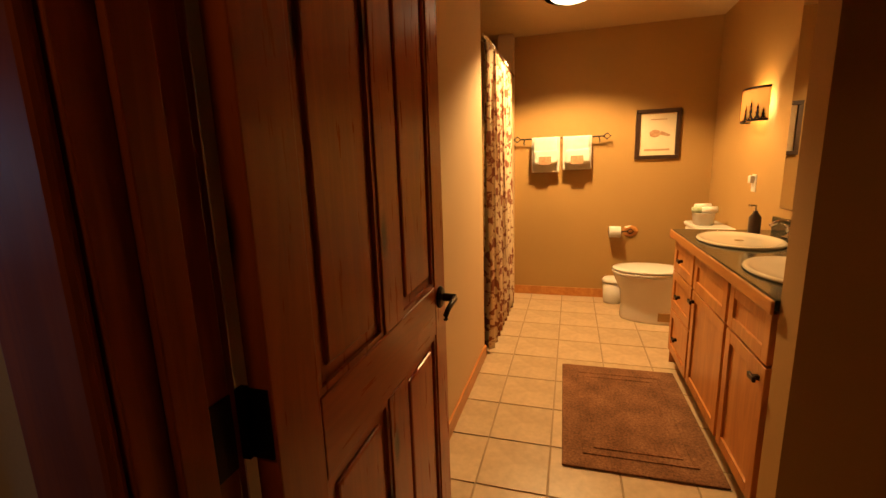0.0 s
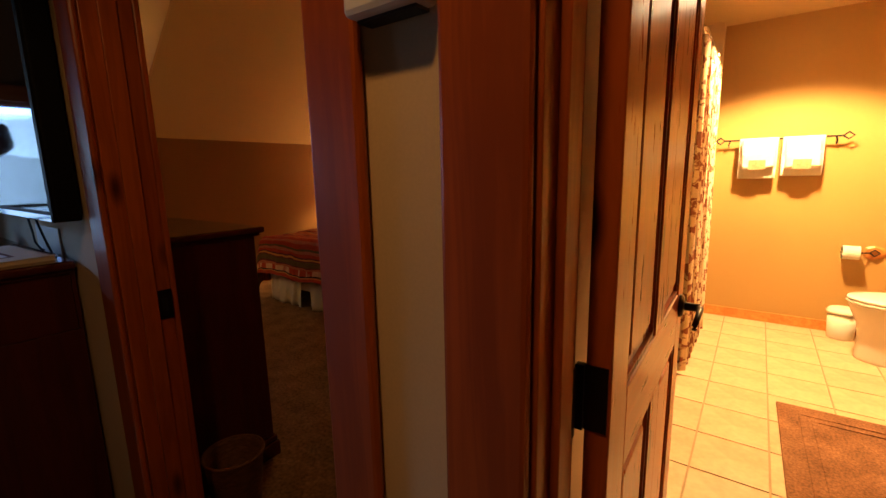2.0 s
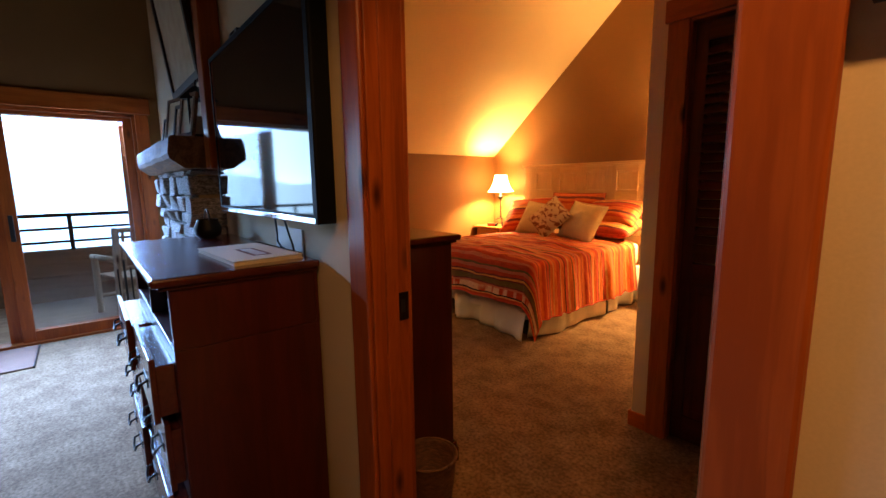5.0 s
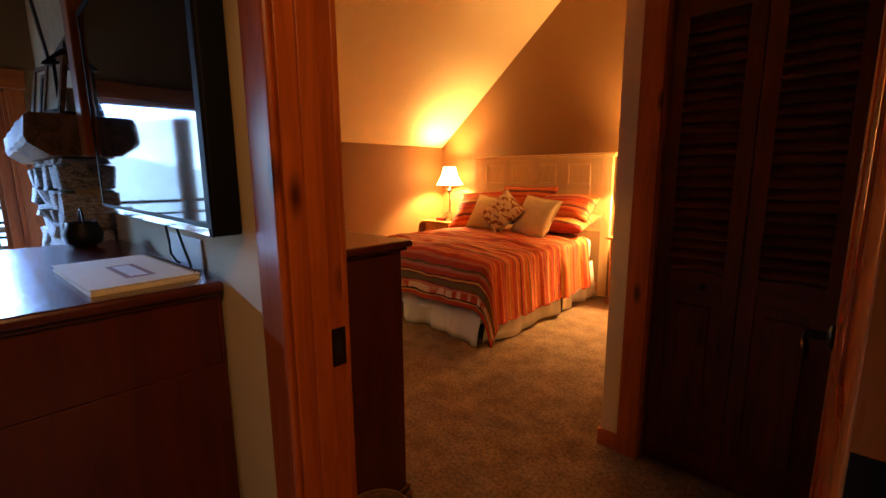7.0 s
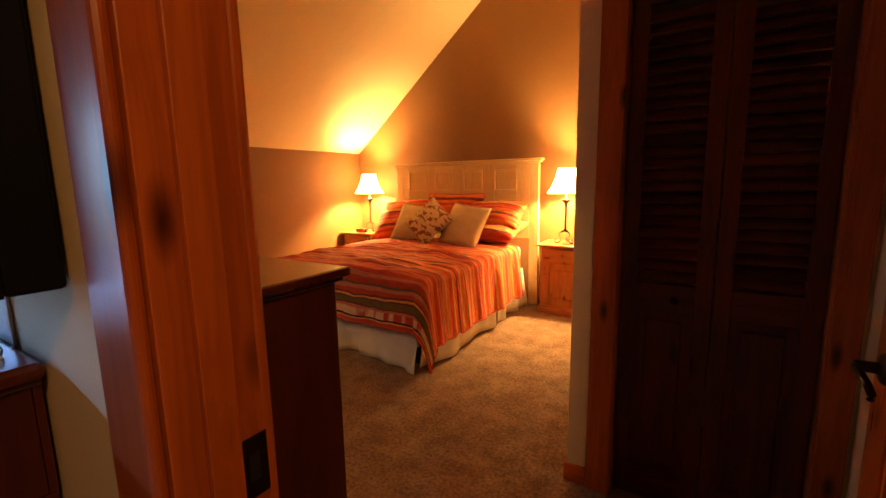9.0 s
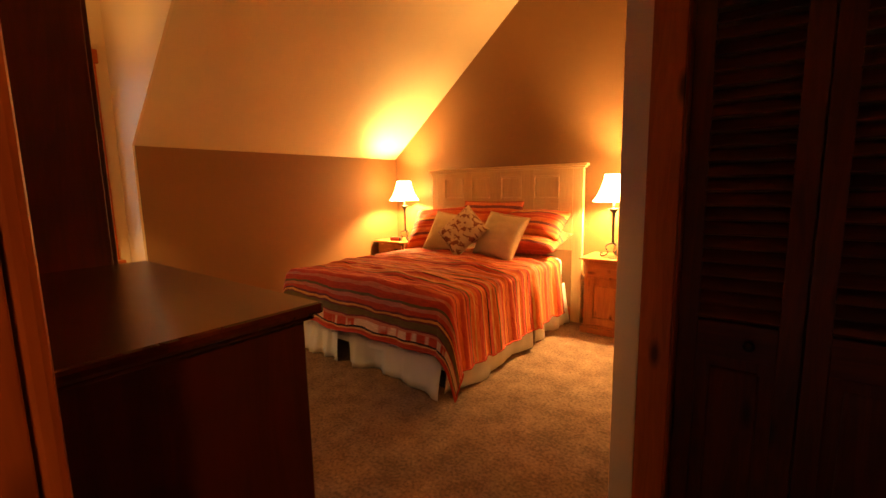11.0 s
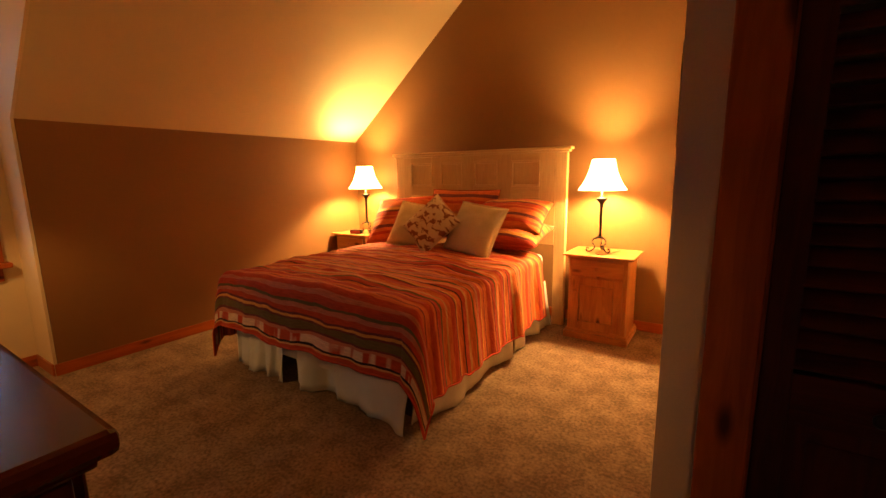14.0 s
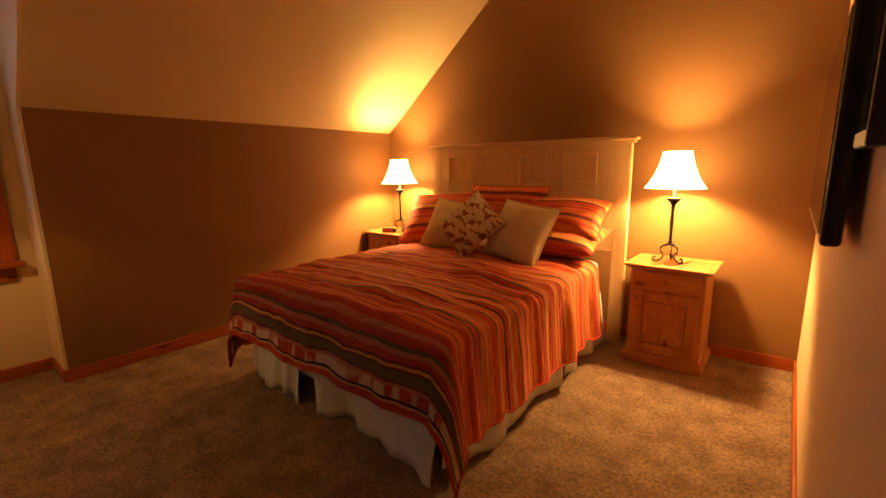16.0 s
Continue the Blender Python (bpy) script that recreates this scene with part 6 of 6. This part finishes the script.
def hung_towel(x, w, drop, label):
    ob = thing("towel", pose(x, WALL - 0.075, 1.53), label, "towel", "towels on the bar")

    def shape(u, v):
        s = (v - 0.5) * 2 * drop
        a = abs(s)
        side = -1 if s < 0 else 1
        r = 0.013 if side < 0 else 0.012
        turn = r * math.pi / 2
        if a < turn:
            y, z = side * r * math.sin(a / r), r * math.cos(a / r)
        else:
            y, z = side * r, -(a - turn)
        y += 0.006 * smooth_noise(u * 4 + x, s * 6, 3) * min(1, a * 10)
        y = max(y, -0.03) + (-0.010 * min(1, a * 4) if side < 0 else 0.004)
        return Vector(((u - 0.5) * w * (1 + 0.03 * smooth_noise(s * 5, x, 2)), y, z))
    thicken(part("fold", sheet(16, 40, shape), TOWEL, ob, smooth=True), 0.012)
    part("hand_towel", puffy(-w * 0.42, w * 0.42, -0.064, -0.043, -0.235, 0.005, 0.009, x * 9), TOWEL, ob, "folded hand towel laid over the front", smooth=True)
    part("pocket_fold", puffy(-w * 0.40, w * 0.44, -0.084, -0.0645, -0.225, -0.11, 0.008, x * 7), TOWEL, ob, smooth=True)
    part("tag", box(-w * 0.22, w * 0.22, -0.0965, -0.091, -0.24, -0.165, 0.002), PALE_INK, ob, "tan folded washcloth in the pocket")
    return ob


hung_towel(1.395, 0.25, 0.33, "white terry towel folded over iron bar")
hung_towel(1.675, 0.25, 0.31, "white terry towel with tucked tan washcloth")

pic = thing("framed_picture", pose(2.352, WALL, 1.312) @ Matrix.Diagonal((1.03, 1, 0.965, 1)), "dark-framed vintage print on the bathroom wall", "picture")
bm = boxes((-0.175, 0.175, -0.025, -0.001, 0, 0.035, 0.003), (-0.175, 0.175, -0.025, -0.001, 0.41, 0.445, 0.003), (-0.175, -0.14, -0.025, -0.001, 0.035, 0.41, 0.003), (0.14, 0.175, -0.025, -0.001, 0.035, 0.41, 0.003))
part("frame", bm, BLACK_WOOD, pic)
part("print", box(-0.14, 0.14, -0.010, -0.001, 0.035, 0.41), PAPER, pic)
part("caption_bar", box(-0.10, 0.10, -0.0115, -0.0102, 0.075, 0.092), PALE_INK, pic)
part("drawing", lathe([(0.055, -0.0005), (0.05, 0.0015), (0.0, 0.0016)], 20, sx=0.8, sy=0.6), PALE_INK, pic, "faded round illustration").matrix_local = pose(-0.02, -0.0105, 0.23, 90, 0, 0)
part("drawing", prism([(0.01, 0.22), (0.09, 0.20), (0.10, 0.215), (0.03, 0.25)], -0.0116, -0.0102), PALE_INK, pic)
part("heading_bar", box(-0.06, 0.07, -0.0115, -0.0102, 0.35, 0.358), PALE_INK, pic)

roll_h = thing("paper_holder", pose(2.08, WALL, 0.66), "iron paper holder with a white roll", "paper holder")
part("plate", lathe([(0.05, 0), (0.055, 0.006), (0.04, 0.016)], 8, sx=1.3), VANITY_WOOD, roll_h, "wooden back plate").matrix_local = pose(0.09, -0.0005, 0.0, 90, 0, 0)
part("finial", tube([(x, -0.03, z) for x, z in diamond(0.09, 0, 0.024)], 0.006), IRON, roll_h)
part("arm", tube([(0.06, -0.03, 0), (0.0, -0.075, 0), (-0.11, -0.075, 0)], 0.006), IRON, roll_h)
part("paper_roll", lathe([(0.052, -0.05), (0.052, 0.05), (0.02, 0.05), (0.02, -0.05), (0.052, -0.05)], 26), TOWEL, roll_h, "white toilet paper roll", smooth=False).matrix_local = pose(-0.05, -0.075, -0.0, 0, 90, 0)

# shower curtain along the bath alcove
cur = thing("shower_curtain", pose(1.10, 0, 0), "cream shower curtain printed with dark motifs", "shower curtain")


def curtain_shape(u, v):
    y = 2.56 + u * 1.05
    fold = 0.045 * math.sin(u * 58 + 1.2 * smooth_noise(u * 6, v * 2, 3)) + 0.012 * smooth_noise(u * 14, v * 2, 8)
    return Vector((fold * (0.55 + 0.45 * (1 - v)), y + 0.012 * math.sin(u * 116), 0.03 + v * 2.03))


thicken(part("cloth", sheet(180, 24, curtain_shape, lambda u, v: (u * 1.9, v * 2.03)), CURTAIN, cur, smooth=True), 0.002)
rod = thing("curtain_rod", pose(1.10, 0, 2.09), "chrome shower curtain rod", "rod")
part("rod", tube([(0, 2.522, 0), (0, 3.918, 0)], 0.0125, 12), CHROME, rod, smooth=True)
for k in range(12):
    part("ring", tube([(0.022 * math.cos(a), 2.58 + 0.09 * k, -0.012 + 0.022 * math.sin(a)) for a in (i * math.pi / 6 for i in range(13))], 0.002, 5), CHROME, rod)
bath = thing("bathtub", pose(0.62, 0, 0), "white bathtub behind the curtain", "bathtub")
part("apron", box(0.38, 0.42, 2.53, 3.91, 0.0, 0.42, 0.012), PORCELAIN, bath)
part("rim", boxes((-0.40, 0.42, 2.53, 2.62, 0.4205, 0.45, 0.01), (-0.40, 0.42, 3.83, 3.915, 0.4205, 0.45, 0.01), (0.33, 0.42, 2.62, 3.83, 0.4205, 0.45, 0.01), (-0.40, -0.32, 2.62, 3.83, 0.4205, 0.45, 0.01)), PORCELAIN, bath)

rug = thing("bath_rug", pose(1.945, 2.0, 0.0, 0, 0, 1), "worn brown bath rug with raised borders on tile", "rug")
part("mat", box(-0.33, 0.33, -0.50, 0.50, 0.001, 0.012, 0.005), RUG, rug)
for a, b in ((0.24, 0.41), (0.19, 0.36)):
    part("border", boxes((-a, a, -b, -b + 0.022, 0.0115, 0.017, 0.003), (-a, a, b - 0.022, b, 0.0115, 0.017, 0.003), (-a, -a + 0.022, -b + 0.022, b - 0.022, 0.0115, 0.017, 0.003), (a - 0.022, a, -b + 0.022, b - 0.022, 0.0115, 0.017, 0.003)), RUG, rug, "raised woven border")

# floor tiles
TX, TY = 0.295, 0.322
tile = finish(box(-TX / 2 + 0.004, TX / 2 - 0.004, -TY / 2 + 0.004, TY / 2 - 0.004, -0.0055, 0.0, 0.002))
tile.materials.append(TILE)
for i in range(-1, 6):
    for j in range(-5, 8):
        x, y = 1.275 + TX * (i - 0.5) + TX, 1.62 + TY * (j + 0.5)
        if y - TY / 2 < 0.05 or y + TY / 2 > BATH_Y + 0.25 or x - TX / 2 > 2.72:
            continue
        o = new("tile", tile)
        o.parent = bath_floor
        o.matrix_local = Matrix.Translation((x, y, 0.0))
